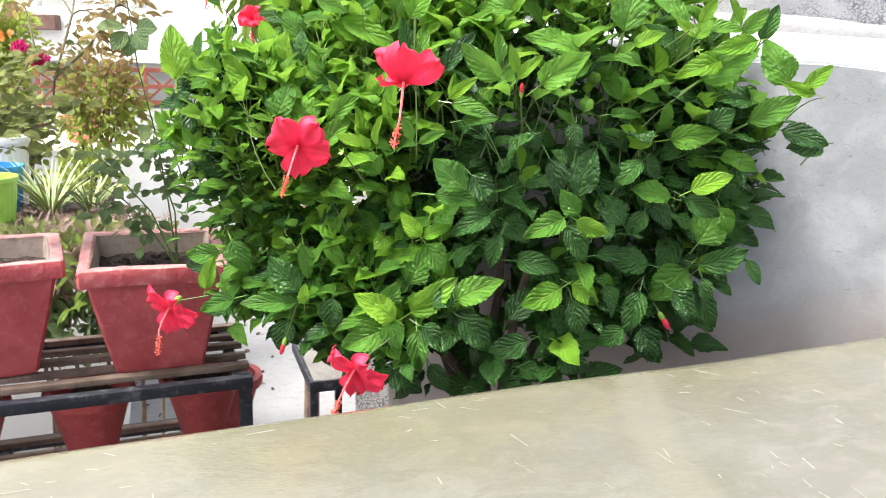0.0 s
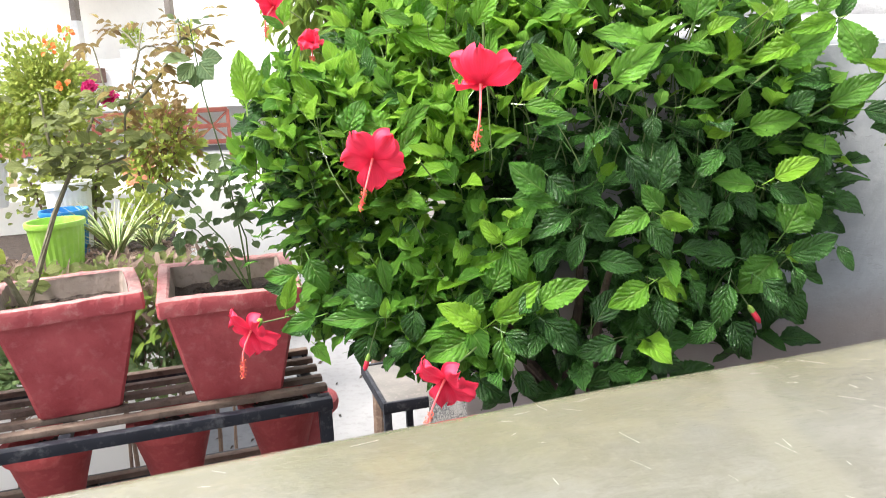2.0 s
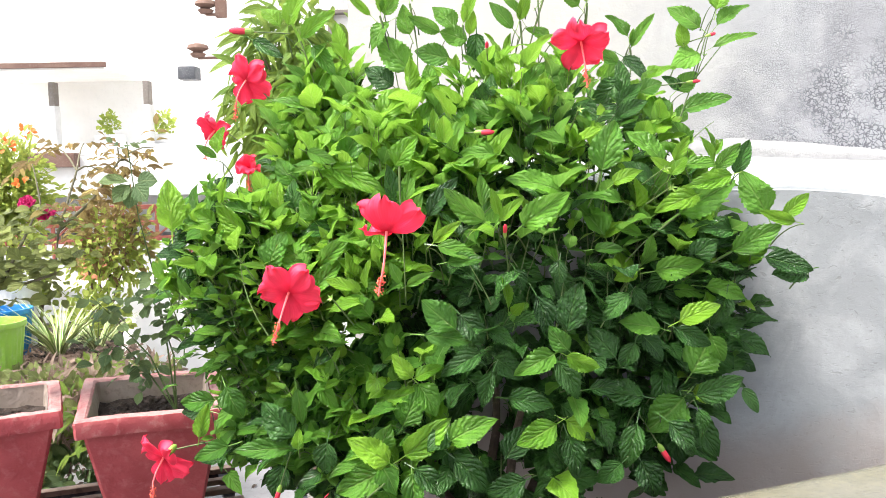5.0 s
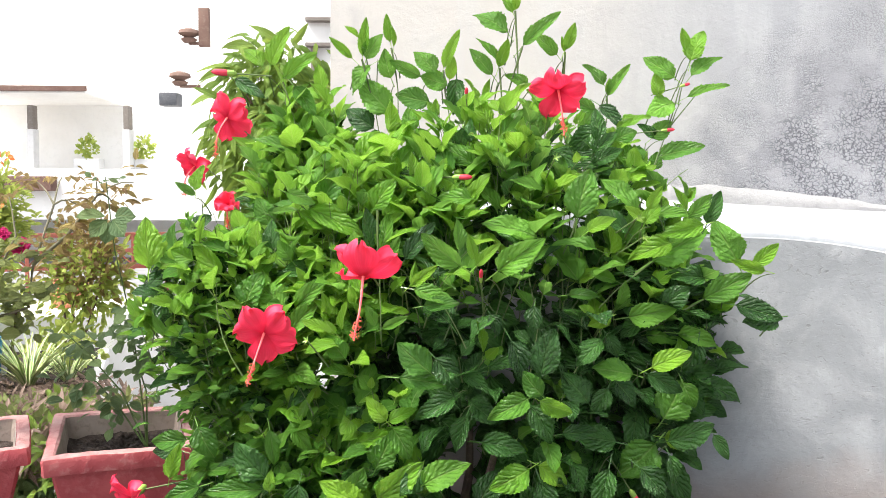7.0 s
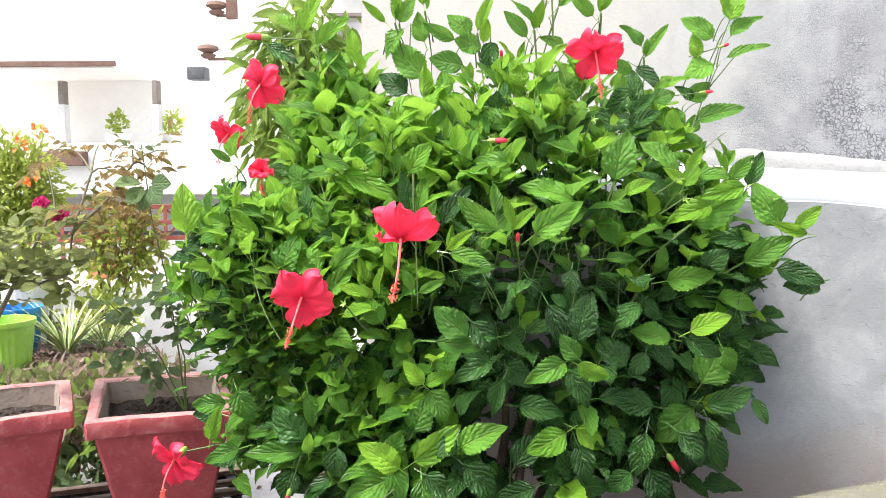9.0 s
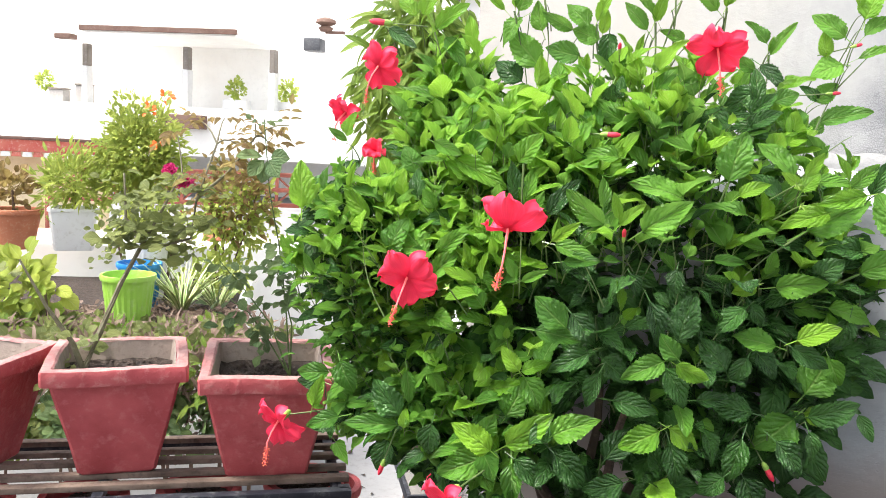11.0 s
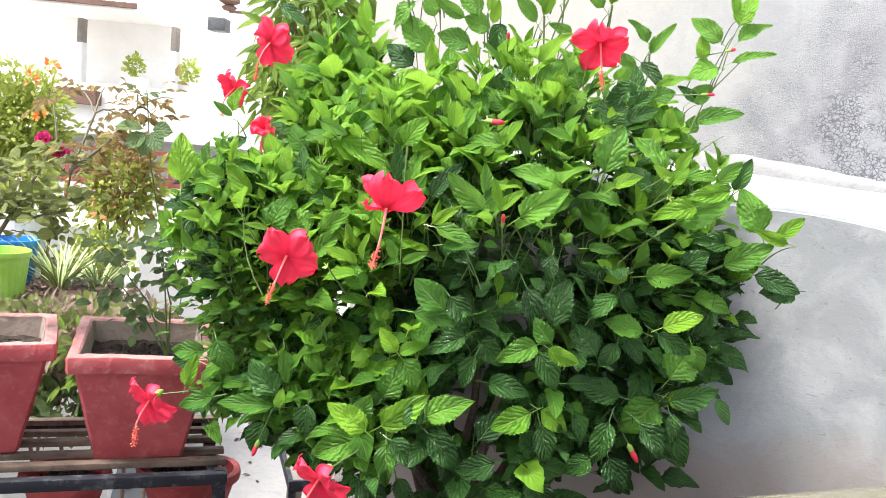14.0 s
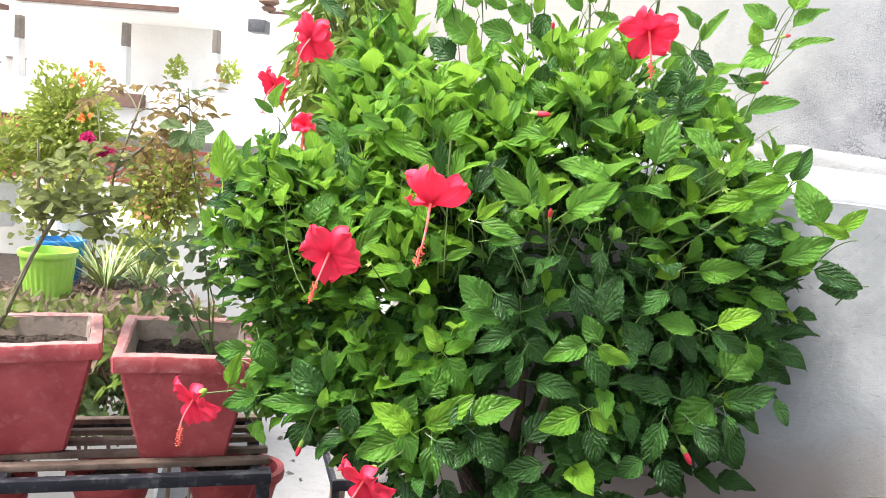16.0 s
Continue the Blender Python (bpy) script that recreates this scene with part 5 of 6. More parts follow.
for z in (0.722, 0.47):
    for y in (0.0, RD):
        part("rail", cuboid(-RL, 0.0, y - 0.013, y + 0.013, z - 0.013, z + 0.013, bevel=0.003), IRON, rack)
    for i in range(5):
        y = 0.055 + i * 0.069 + (0.004, -0.003, 0.002, -0.005, 0.003)[i]
        w = (0.0135, 0.011, 0.0125, 0.0105, 0.012)[i]
        part("slat", cuboid(-RL, 0.0, y - w, y + w, z + 0.008, z + 0.022, bevel=0.003), SLAT, rack, "weathered brown slat" if i == 0 else "")
    for x in (-0.03, -0.55, -1.1, -1.65):
        part("crossbar", cuboid(x - 0.012, x + 0.012, 0.014, RD - 0.014, z - 0.012, z + 0.0075, bevel=0.002), IRON, rack)

POT_Z = 0.745
square_pot((-0.971, 1.635, POT_Z), 28, 0.30, 0.165, 0.262, seed=1)
square_pot((-0.648, 1.745, POT_Z), 21, 0.30, 0.186, 0.258, (4, 0), seed=9)
square_pot((-1.290, 1.520, POT_Z), 2, 0.30, 0.165, 0.262, seed=17)
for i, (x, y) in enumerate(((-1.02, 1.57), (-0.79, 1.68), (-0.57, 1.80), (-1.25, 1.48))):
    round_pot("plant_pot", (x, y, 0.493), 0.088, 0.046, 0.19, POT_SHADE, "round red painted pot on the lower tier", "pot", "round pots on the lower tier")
round_pot("plant_bowl", (-0.548, 1.905, 0.493), 0.085, 0.06, 0.135, RED_POT, "shallow dull red bowl at the end of the lower tier", "pot")

# low table with a pot
tab = thing("low_table", (-0.375, 2.16, 0.0), "low table with black iron frame and grey top", "table", rz=20)
part("top", cuboid(0.014, 0.30, 0.014, 0.34, 0.485, 0.50, bevel=0.003), GREY_TOP, tab, "grey stone top")
for x0, x1, y0, y1 in ((0, 0.31, 0, 0.012), (0, 0.31, 0.342, 0.354), (0, 0.012, 0.0125, 0.3415), (0.298, 0.31, 0.0125, 0.3415)):
    part("edge", cuboid(x0, x1, y0, y1, 0.47, 0.503, bevel=0.002), IRON, tab)
for x, y in ((0.012, 0.012), (0.298, 0.012), (0.15, 0.330), (0.298, 0.342)):
    part("leg", cuboid(x - 0.011, x + 0.011, y - 0.011, y + 0.011, 0, 0.469, bevel=0.002), IRON, tab)
round_pot("plant_pot", (-0.24, 2.40, 0.503), 0.07, 0.05, 0.14, POT_SHADE, "small red painted pot on the low table")
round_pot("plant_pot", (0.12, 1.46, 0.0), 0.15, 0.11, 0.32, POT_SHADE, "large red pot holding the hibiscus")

# ---- the raised bed and what stands behind ----
bed = thing("planter_bed", (-2.1, 3.1, 0), "raised cement planter bed full of dry leaves", "planter", rz=20)
part("wall", cuboid(-2.2, 0.75, -0.62, 0.65, 0, 0.76, bevel=0.01), WHITEWASH, bed, "whitewashed cement side")
part("soil", cuboid(-2.16, 0.71, -0.58, 0.61, 0.7605, 0.772), SOIL, bed)
shelf = thing("bench", (-3.0, 4.1, 0), "low white plastered bench for pots", "bench", rz=20)
part("body", cuboid(-2.0, 1.9, -0.35, 0.35, 0, 0.90, bevel=0.01), WHITEWASH, shelf)


def fluted_bucket(at, top, base, high, mat, label, ribs=26):
    """A moulded plastic bucket: fluted side, rolled rim, open inside."""
    p = thing("bucket", at, label, "bucket")
    bm = bmesh.new()
    rings, n = [], ribs * 4
    for q in [i / 6 for i in range(7)]:
        r, deep = base + (top - base) * q, 0.0016 * min(1.0, 6 * (1 - q))
        rings.append([bm.verts.new(((r + deep * math.cos(a * ribs)) * math.cos(a), (r + deep * math.cos(a * ribs)) * math.sin(a), high * 0.9 * q)) for a in (2 * math.pi * i / n for i in range(n))])
    for a, c in zip(rings, rings[1:]):
        for i in range(n):
            bm.faces.new((a[i], a[(i + 1) % n], c[(i + 1) % n], c[i]))
    bm.faces.new(rings[0][::-1])
    part("body", bm, mat, p)
    part("rim", loft([(top, high * 0.9), (top + 0.006, high * 0.905), (top + 0.008, high * 0.95), (top + 0.006, high), (top - 0.002, high), (top - 0.006, high * 0.9), (base * 0.95, high * 0.25)], 2, 48, 0, 0, False, True), mat, p)
    return p


fluted_bucket((-1.593, 2.72, 0.772), 0.094, 0.070, 0.212, LIME_PLASTIC, "lime green fluted plastic bucket used as a planter")
fluted_bucket((-1.745, 3.06, 0.772), 0.086, 0.07, 0.20, BLUE_PLASTIC, "blue plastic bucket standing on the bed")
fluted_bucket((-1.842, 3.29, 0.772), 0.092, 0.07, 0.285, WHITE_PLASTIC, "white plastic bucket standing on the bed")
round_pot("plant_pot", (-2.05, 4.45, 0.90), 0.10, 0.075, 0.15, TERRACOTTA, "terracotta pot on the white bench")
square_w = thing("plant_pot", (-2.49, 3.72, 0.90), "square white plastic planter", "pot", rz=30)
part("body", loft([(0.09, 0), (0.095, 0.01), (0.115, 0.20), (0.12, 0.20), (0.12, 0.215), (0.105, 0.215), (0.10, 0.15)], 9, 48, 0, 0, True, True), WHITE_PLASTIC, square_w)
round_pot("plant_pot", (-2.74, 3.60, 0.90), 0.125, 0.09, 0.2, TERRACOTTA, "terracotta pot with a reddish plant")

# ---- the house opposite ----
house = thing("house", (-9.5, 18.0, 0.0), "white sunlit house with a balcony, pillars and a dark cornice", "house")
part("wall", cuboid(-30, 9, 2.2, 6, 0, 12), WHITEWASH, house, smooth=False)
part("balcony", cuboid(-30, 6, 0, 2.199, 1.9, 2.14, bevel=0.01), WHITEWASH, house, smooth=False)
part("parapet", cuboid(-30, 6, 0, 0.12, 1.0, 1.895, bevel=0.01), WHITEWASH, house, smooth=False)
part("canopy", cuboid(-2.26, 1.59, -0.2, 2.2, 3.78, 3.86, bevel=0.01), WHITEWASH, house, smooth=False)
part("cornice", cuboid(-2.31, 1.64, -0.26, -0.201, 3.82, 3.94, bevel=0.01), BROWN_TRIM, house, "brown cornice edge", smooth=False)
for x in (-5.05, -2.43, 0.18, 2.34):
    part("pillar", cuboid(x - 0.08, x + 0.08, 0.15, 0.4, 2.14, 3.03, bevel=0.02), PALE_GREY, house, smooth=False)
    part("pillar_cap", cuboid(x - 0.065, x + 0.065, 0.16, 0.39, 3.031, 3.56, bevel=0.02), BARE_CAP, house, "bare grey pillar head", smooth=False)
part("stub", cuboid(-2.99, -2.57, -0.2, 0.1, 3.62, 3.74, bevel=0.02), BROWN_TRIM, house, "brown beam stub", smooth=False)
part("beam", cuboid(-0.3, 0.85, -0.3, -0.02, 1.64, 1.96, bevel=0.02), BROWN_TRIM, house, "brown beam end", smooth=False)

awning = thing("awning", (-4.4, 8.0, 0), "red cloth awning with a scalloped fringe", "awning", rz=28)
part("cloth", cuboid(-3.0, -0.5, 0, 0.5, 1.250, 1.395, bevel=0.015), RED_TRIM, awning)
part("ridge", cuboid(-3.0, -0.5, -0.02, 0.0, 1.372, 1.405, bevel=0.006), BROWN_TRIM, awning, "dark brown top rail")
part("wall", cuboid(-3.0, -0.5, 0.30, 0.42, 0, 1.249), CREAM, awning, "cream painted wall under the cloth", smooth=False)
for k in range(25):
    part("scallop", loft([(0.048, 1.20), (0.047, 1.215), (0.040, 1.249)], 2, 12), WHITE_PLASTIC if k % 2 else RED_TRIM, awning).matrix_basis = Matrix.Translation((-2.95 + 0.1 * k, 0.02, 0)) @ Matrix.Diagonal((1, 0.25, 1, 1))
round_pot("plant_pot", (-2.36, 6.35, 0.0), 0.125, 0.095, 0.21, TERRACOTTA, "terracotta pot on the sunlit terrace floor")


# ---- plants of the garden ----
ROUND = [blade(1.0, 0.72, 5, 0.5, 0.2, 0.2, 0.03, 0.05, 21), blade(1.0, 0.66, 5, 0.5, 0.3, 0.1, 0.03, 0.05, 22)]
NARROW = [blade(1.0, 0.30, 5, 0.4, 0.3, 0.5, 0.02, 0.04, 23), blade(1.0, 0.24, 5, 0.4, 0.3, 0.9, 0.02, 0.04, 24)]
POINTED = [blade(1.0, 0.46, 6, 0.40, 0.3, 0.45, 0.04, 0.06, 27), blade(1.0, 0.40, 6, 0.42, 0.4, 0.25, 0.04, 0.06, 28)]
STRAP = [blade(1.0, 0.046, 9, 0.2, 0.3, 0.6, 0.0, 0.0, 25), blade(1.0, 0.052, 9, 0.2, 0.3, 0.3, 0.0, 0.0, 26)]


def foliage(owner, rows, shapes, mat, label=""):
    at = owner.matrix_basis.translation
    return part("foliage", joined("foliage", shapes, [(i, Matrix.Translation(-at) @ m) for i, m in rows], mat), None, owner, label, kind="stuff")


def stem(owner, pts, r0, r1, mat=STEM):
    at = owner.matrix_basis.translation
    n = len(pts)
    return part("stem", tube(bmesh.new(), [Vector(p) - at for p in pts], [r0 + (r1 - r0) * i / (n - 1) for i in range(n)], 7), mat, owner)


def spray(rs, p, d, size, n=5, hang=0.2):
    """A compound leaf: leaflets in pairs along a thin stalk and one at its end."""
    rows, d = [], Vector(d).normalized()
    x = d.cross(Vector((0, 0, 1)))
    x = x.normalized() if x.length > 1e-3 else Vector((1, 0, 0))
    up = Vector((rs.gauss(0, .3), -0.5, 0.9))
    for k in range(n):
        q = Vector(p) + d * size * (0.5 + 0.75 * (k // 2)) + Vector((0, 0, -hang * size * (k // 2) ** 2 * 0.4))
        o = d if k == n - 1 else (x * (1 if k % 2 else -1) + d * 0.5 + Vector((0, 0, -hang)))
        rows.append((rs.randrange(2), facing(q, o, up, size * rs.uniform(0.8, 1.15), rs.gauss(0, 0.3))))
    return rows


def cloud(rs, c, r, n, size, droop=0.0, low=0.35):
    """Leaves through an uneven mass, thicker towards its skin."""
    rows = []
    while len(rows) < n:
        d = Vector((rs.gauss(0, 1), rs.gauss(0, 1), rs.gauss(0, 1))).normalized()
        k = rs.uniform(low, 1.0) * (0.8 + 0.45 * noise.noise(d * 2.2 + Vector(c)))
        p = Vector(c) + Vector((d.x * r[0], d.y * r[1], d.z * r[2])) * k
        o = d + Vector((rs.gauss(0, .5), rs.gauss(0, .5) - 0.3, rs.gauss(0.2, .5) - droop))
        rows.append((rs.randrange(2), facing(p, o, (rs.gauss(0, .5), -0.8, 0.6), size * rs.uniform(0.65, 1.25), rs.gauss(0, .3))))
    return rows


def bed_front(x):
    return 2.77 + 0.364 * (x + 1.18)


rs = random.Random(31)
# rose bush in the middle pot
rose = thing("rose_bush", (-0.97, 1.635, 0.955), "leggy rose bush with olive leaves and two magenta blooms", "bush")
b0 = Vector((-1.06, 1.63, 0.955))
canes = [[b0, (-1.035, 1.65, 1.04), (-0.985, 1.67, 1.16), (-0.94, 1.68, 1.26), (-0.90, 1.70, 1.34), (-0.87, 1.73, 1.43)],
         [(-0.94, 1.68, 1.26), (-0.88, 1.68, 1.262), (-0.82, 1.68, 1.275), (-0.815, 1.69, 1.37), (-0.77, 1.70, 1.50)],
         [b0, (-1.08, 1.61, 1.03), (-1.12, 1.58, 1.12), (-1.17, 1.56, 1.22)],
         [(-0.815, 1.69, 1.37), (-0.75, 1.71, 1.43), (-0.69, 1.73, 1.52)],
         [(-0.94, 1.68, 1.26), (-0.98, 1.68, 1.32), (-1.0, 1.70, 1.42)]]
leaves, bronze = [], []
for i, c in enumerate(canes):
    c = [Vector(q) for q in c]
    stem(rose, [v + Vector((rs.gauss(0, .004), 0, rs.gauss(0, .004))) if 0 < k < len(c) - 1 else v for k, v in enumerate(c)], 0.008 if i in (0, 2) else 0.0045, 0.0022, CANE)
    for k in range((14, 20, 6, 10, 13)[i]):
        t = rs.uniform(0.5 if i == 0 else 0.1, 1.0) * (len(c) - 1)
        j = min(int(t), len(c) - 2)
        p = c[j].lerp(c[j + 1], t - j)
        d = (rs.gauss(0, 1), rs.gauss(-0.3, 0.7), rs.gauss(0.2, 0.5))
        (bronze if p.z > 1.43 else leaves).extend(spray(rs, p, d, rs.uniform(0.026, 0.042), 5))
for p in ((-0.84, 1.76, 1.55), (-0.78, 1.76, 1.56), (-0.70, 1.75, 1.55), (-0.74, 1.74, 1.50), (-0.66, 1.75, 1.50), (-0.90, 1.76, 1.52), (-0.62, 1.76, 1.55)):
    tip = min((Vector(c[-1]) for c in canes), key=lambda v: (v - Vector(p)).length)
    stem(rose, bend(tip, p, 0.01, 4), 0.0022, 0.0012, CANE)
    for k in range(3):
        bronze.extend(spray(rs, p, (rs.gauss(0, 1), rs.gauss(-0.2, .6), rs.gauss(0, .4)), rs.uniform(0.020, 0.030), 5))
foliage(rose, leaves, ROUND, LEAF_OLIVE, "dull olive leaflets")
foliage(rose, bronze, POINTED, LEAF_BRONZE, "bronze young leaflets")
ROSE_PETALS = [mesh_of("petal", *petal_shape(k + 40, 1.0, 1.0), PETAL_ROSE) for k in range(3)]
for at, s in (((-0.925, 1.775, 1.425), 0.024), ((-0.885, 1.780, 1.400), 0.027)):
    fl = part("rose_bloom", loft([(0.002, -0.012), (0.008, -0.006), (0.009, 0.0), (0.004, 0.004)], 2, 12), CALYX, rose, "magenta rose bloom")
    fl.matrix_basis = Matrix.Translation(Vector(at) - rose.matrix_basis.translation) @ Vector((0.2, -0.7, 0.6)).to_track_quat("Z", "Y").to_matrix().to_4x4()
    for k in range(11):
        ob = new("petal", ROSE_PETALS[k % 3])
        ob.parent = fl
        ob.matrix_basis = Matrix.Rotation(k * 2.4, 4, "Z") @ Matrix.Rotation(radians(18 + 5.5 * k), 4, "X") @ Matrix.Scale(s * (1 - 0.045 * k), 4)

# rose bush in the next pot, with blue-green leaves
rose2 = thing("rose_bush", (-0.650, 1.745, 0.95), "thin rose bush with dusky blue-green leaflets", "bush")
b0 = Vector((-0.60, 1.76, 0.95))
leaves = []
for i, c in enumerate(([b0, (-0.61, 1.75, 1.1), (-0.625, 1.74, 1.25), (-0.645, 1.71, 1.40), (-0.658, 1.70, 1.56)], [b0, (-0.65, 1.75, 1.08), (-0.72, 1.75, 1.16), (-0.78, 1.75, 1.22)],
                       [b0, (-0.60, 1.76, 1.08), (-0.63, 1.76, 1.18), (-0.66, 1.75, 1.25)], [b0, (-0.66, 1.76, 1.04), (-0.71, 1.76, 1.10), (-0.76, 1.76, 1.13)])):
    c = [Vector(q) for q in c]
    stem(rose2, c, 0.0022, 0.0011)
    for k in range((8, 10, 10, 9)[i]):
        t = rs.uniform(0.3, 0.75 if i == 0 else 1.0) * (len(c) - 1)
        j = min(int(t), len(c) - 2)
        leaves.extend(spray(rs, c[j].lerp(c[j + 1], t - j), (rs.gauss(0, 1), rs.gauss(-0.3, .7), rs.gauss(0, .5)), rs.uniform(0.027, 0.038), rs.choice((3, 5)), 0.5))
for d in ((-1, -0.4, 0.1), (1, -0.5, 0.1), (-0.5, -0.6, -0.6), (0.6, -0.6, -0.5), (0.05, -0.6, -1.0)):
    leaves.append((rs.randrange(2), facing(Vector((-0.648, 1.70, 1.475)) + Vector(d) * 0.008, d, (0, -1, 0.5), rs.uniform(0.045, 0.062), rs.gauss(0, 0.2))))
leaves.extend(spray(rs, (-0.658, 1.70, 1.54), (-0.5, -0.3, 0.5), 0.018, 5) + spray(rs, (-0.658, 1.70, 1.55), (0.6, -0.3, 0.2), 0.02, 5))
foliage(rose2, leaves, ROUND, LEAF_ROSE, "dusky blue-green leaflets")

# striped strap-leaved plants
for at, n, s in (((-1.53, 3.02, 0.79), 54, 0.25), ((-1.42, 3.12, 0.785), 40, 0.19), ((-1.60, 3.20, 0.785), 30, 0.2)):
    sp = thing("spider_plant", at, "clump of arching cream-striped strap leaves", "plant", "striped strap-leaved plants")
    rows = []
    for k in range(n):
        a = rs.uniform(0, 6.28)
        o = Vector((math.cos(a), math.sin(a), rs.uniform(0.8, 3.4)))
        rows.append((rs.randrange(2), facing(Vector(at) + Vector((math.cos(a), math.sin(a), 0)) * 0.02, o, (0, 0, 1), s * rs.uniform(0.7, 1.15))))
    foliage(sp, rows, STRAP, LEAF_STRAP)

# broad lime leaves behind the pots
lime = thing("shrub", (-1.86, 2.63, 0.772), "low shrub with broad yellow-lime leaves", "shrub")
foliage(lime, cloud(rs, (-1.97, 2.60, 0.93), (0.21, 0.10, 0.16), 150, 0.075), ROUND, LEAF_LIME)
stem(lime, [(-1.86, 2.63, 0.772), (-1.87, 2.62, 0.92)], 0.008, 0.004, BARK)
low = thing("shrub", (-1.10, 2.25, 0.0), "tangled half-dry shrub growing up behind the stand", "shrub")
foliage(low, cloud(rs, (-1.05, 2.18, 0.84), (0.34, 0.12, 0.15), 420, 0.034), ROUND, LEAF_OLIVE, "small dull green leaves")
foliage(low, cloud(rs, (-1.10, 2.18, 0.82), (0.32, 0.12, 0.15), 400, 0.05), NARROW, LEAF_DRY, "dry brown leaves")
foliage(low, cloud(rs, (-0.98, 2.12, 0.80), (0.22, 0.10, 0.12), 110, 0.05), NARROW, LEAF_FERN, "narrow pale leaves")
wild = thing("shrub", (-1.75, 2.16, 0.0), "half-dry weeds between the stand and the bed", "shrub")
for x in (-1.45, -1.75, -2.05):
    foliage(wild, cloud(rs, (x, 2.12 + 0.36 * (x + 1.45), 0.82), (0.26, 0.12, 0.13), 260, 0.036), ROUND, LEAF_OLIVE, "small dull green leaves")
    foliage(wild, cloud(rs, (x, 2.12 + 0.36 * (x + 1.45), 0.80), (0.26, 0.12, 0.13), 200, 0.05), NARROW, LEAF_DRY, "dry brown leaves")
    stem(wild, [(x, 2.16 + 0.36 * (x + 1.45), 0.0), (x + 0.02, 2.14 + 0.36 * (x + 1.45), 0.4), (x - 0.03, 2.12 + 0.36 * (x + 1.45), 0.75)], 0.009, 0.004, BARK)
for k in range(5):
    x = -1.02 - 0.17 * k
    y = 2.14 + 0.3 * (x + 1.02)
    foliage(low if k < 2 else wild, cloud(rs, (x, y, 0.655), (0.13, 0.09, 0.10), 190, 0.040), ROUND, (LEAF_ROSE, LEAF_OLIVE)[k % 2], "small dull green leaves")
    foliage(low if k < 2 else wild, cloud(rs, (x, y + 0.06, 0.62), (0.13, 0.08, 0.10), 70, 0.05), NARROW, (LEAF_DRY, LEAF_FERN)[k % 2], "narrow drying leaves")
edge = thing("shrub", (-1.45, 2.45, 0.0), "weedy green shrub and dry stalks against the planter bed", "shrub")
for k in range(7):
    x = -1.02 - 0.17 * k
    y = bed_front(x) - 0.14
    foliage(edge, cloud(rs, (x, y, 0.78), (0.15, 0.09, 0.11), 150, 0.036), POINTED, (LEAF_OLIVE, LEAF_FERN)[k % 2], "small dull green leaves")
    foliage(edge, cloud(rs, (x, y, 0.79), (0.15, 0.09, 0.10), 80, 0.045), NARROW, LEAF_DRY, "dry pinkish-brown leaves")
    stem(edge, [(x, y, 0.0), (x + 0.02, y, 0.4), (x - 0.02, y, 0.76)], 0.007, 0.003, BARK)
for k in range(4):
    stem(low, [(-1.15 + 0.08 * k, 2.22, 0.0), (-1.15 + 0.09 * k, 2.2, 0.4), (-1.2 + 0.11 * k, 2.17, 0.8)], 0.009, 0.004, BARK)

# clipped bush with orange flower heads, and the one in the white planter
ixora = thing("flowering_bush", (-2.15, 3.85, 0.90), "yellow-green bush with orange flower heads", "bush")
foliage(ixora, cloud(rs, (-2.16, 3.78, 1.40), (0.30, 0.22, 0.34), 3600, 0.036), POINTED, LEAF_LIME, "small yellow-green leaves")
stem(ixora, [(-2.15, 3.85, 0.90), (-2.15, 3.8, 1.3)], 0.02, 0.01, BARK)
rows = []
for k in range(3):
    c = Vector((-2.08 + rs.uniform(-0.08, 0.16), 3.62 + rs.uniform(-0.02, 0.1), 1.56 + rs.uniform(-0.12, 0.14)))
    for j in range(9):
        d = Vector((rs.gauss(0, 1), rs.gauss(0, 1), rs.gauss(0.2, 1))).normalized()
        rows.append((rs.randrange(2), facing(c + d * 0.02, d, (0, -1, 0.3), 0.028)))
foliage(ixora, rows, ROUND, PETAL_ORANGE, "orange flower heads")
hedge = thing("shrub", (-1.92, 3.42, 0.772), "low olive and yellow-green shrub along the bed", "shrub")
foliage(hedge, cloud(rs, (-1.92, 3.42, 1.02), (0.30, 0.12, 0.20), 480, 0.036), ROUND, LEAF_OLIVE, "olive leaves")
foliage(hedge, cloud(rs, (-1.90, 3.42, 1.05), (0.30, 0.12, 0.2), 260, 0.034), ROUND, LEAF_LIME, "yellow-green leaves")
for k in range(4):
    stem(hedge, [(-2.0 + 0.06 * k, 3.42, 0.772), (-2.08 + 0.1 * k, 3.42, 1.05)], 0.008, 0.004, BARK)
wb = thing("bush", (-2.49, 3.72, 1.08), "feathery yellow-green bush in the white planter", "bush")
foliage(wb, cloud(rs, (-2.47, 3.70, 1.26), (0.26, 0.2, 0.19), 900, 0.05, -0.6), NARROW, LEAF_LIME)
stem(wb, [(-2.49, 3.72, 1.05), (-2.48, 3.71, 1.25)], 0.012, 0.006, BARK)
rp = thing("bush", (-2.74, 3.60, 1.07), "sparse reddish-brown plant in a terracotta pot", "bush")
foliage(rp, cloud(rs, (-2.76, 3.60, 1.20), (0.16, 0.12, 0.13), 160, 0.045, -0.4), ROUND, LEAF_BRONZE)
stem(rp, [(-2.74, 3.60, 1.05), (-2.75, 3.60, 1.2)], 0.01, 0.005, BARK)
br = thing("bush", (-1.58, 3.4, 0.772), "dry-looking bush of bronze and yellow leaves", "bush")
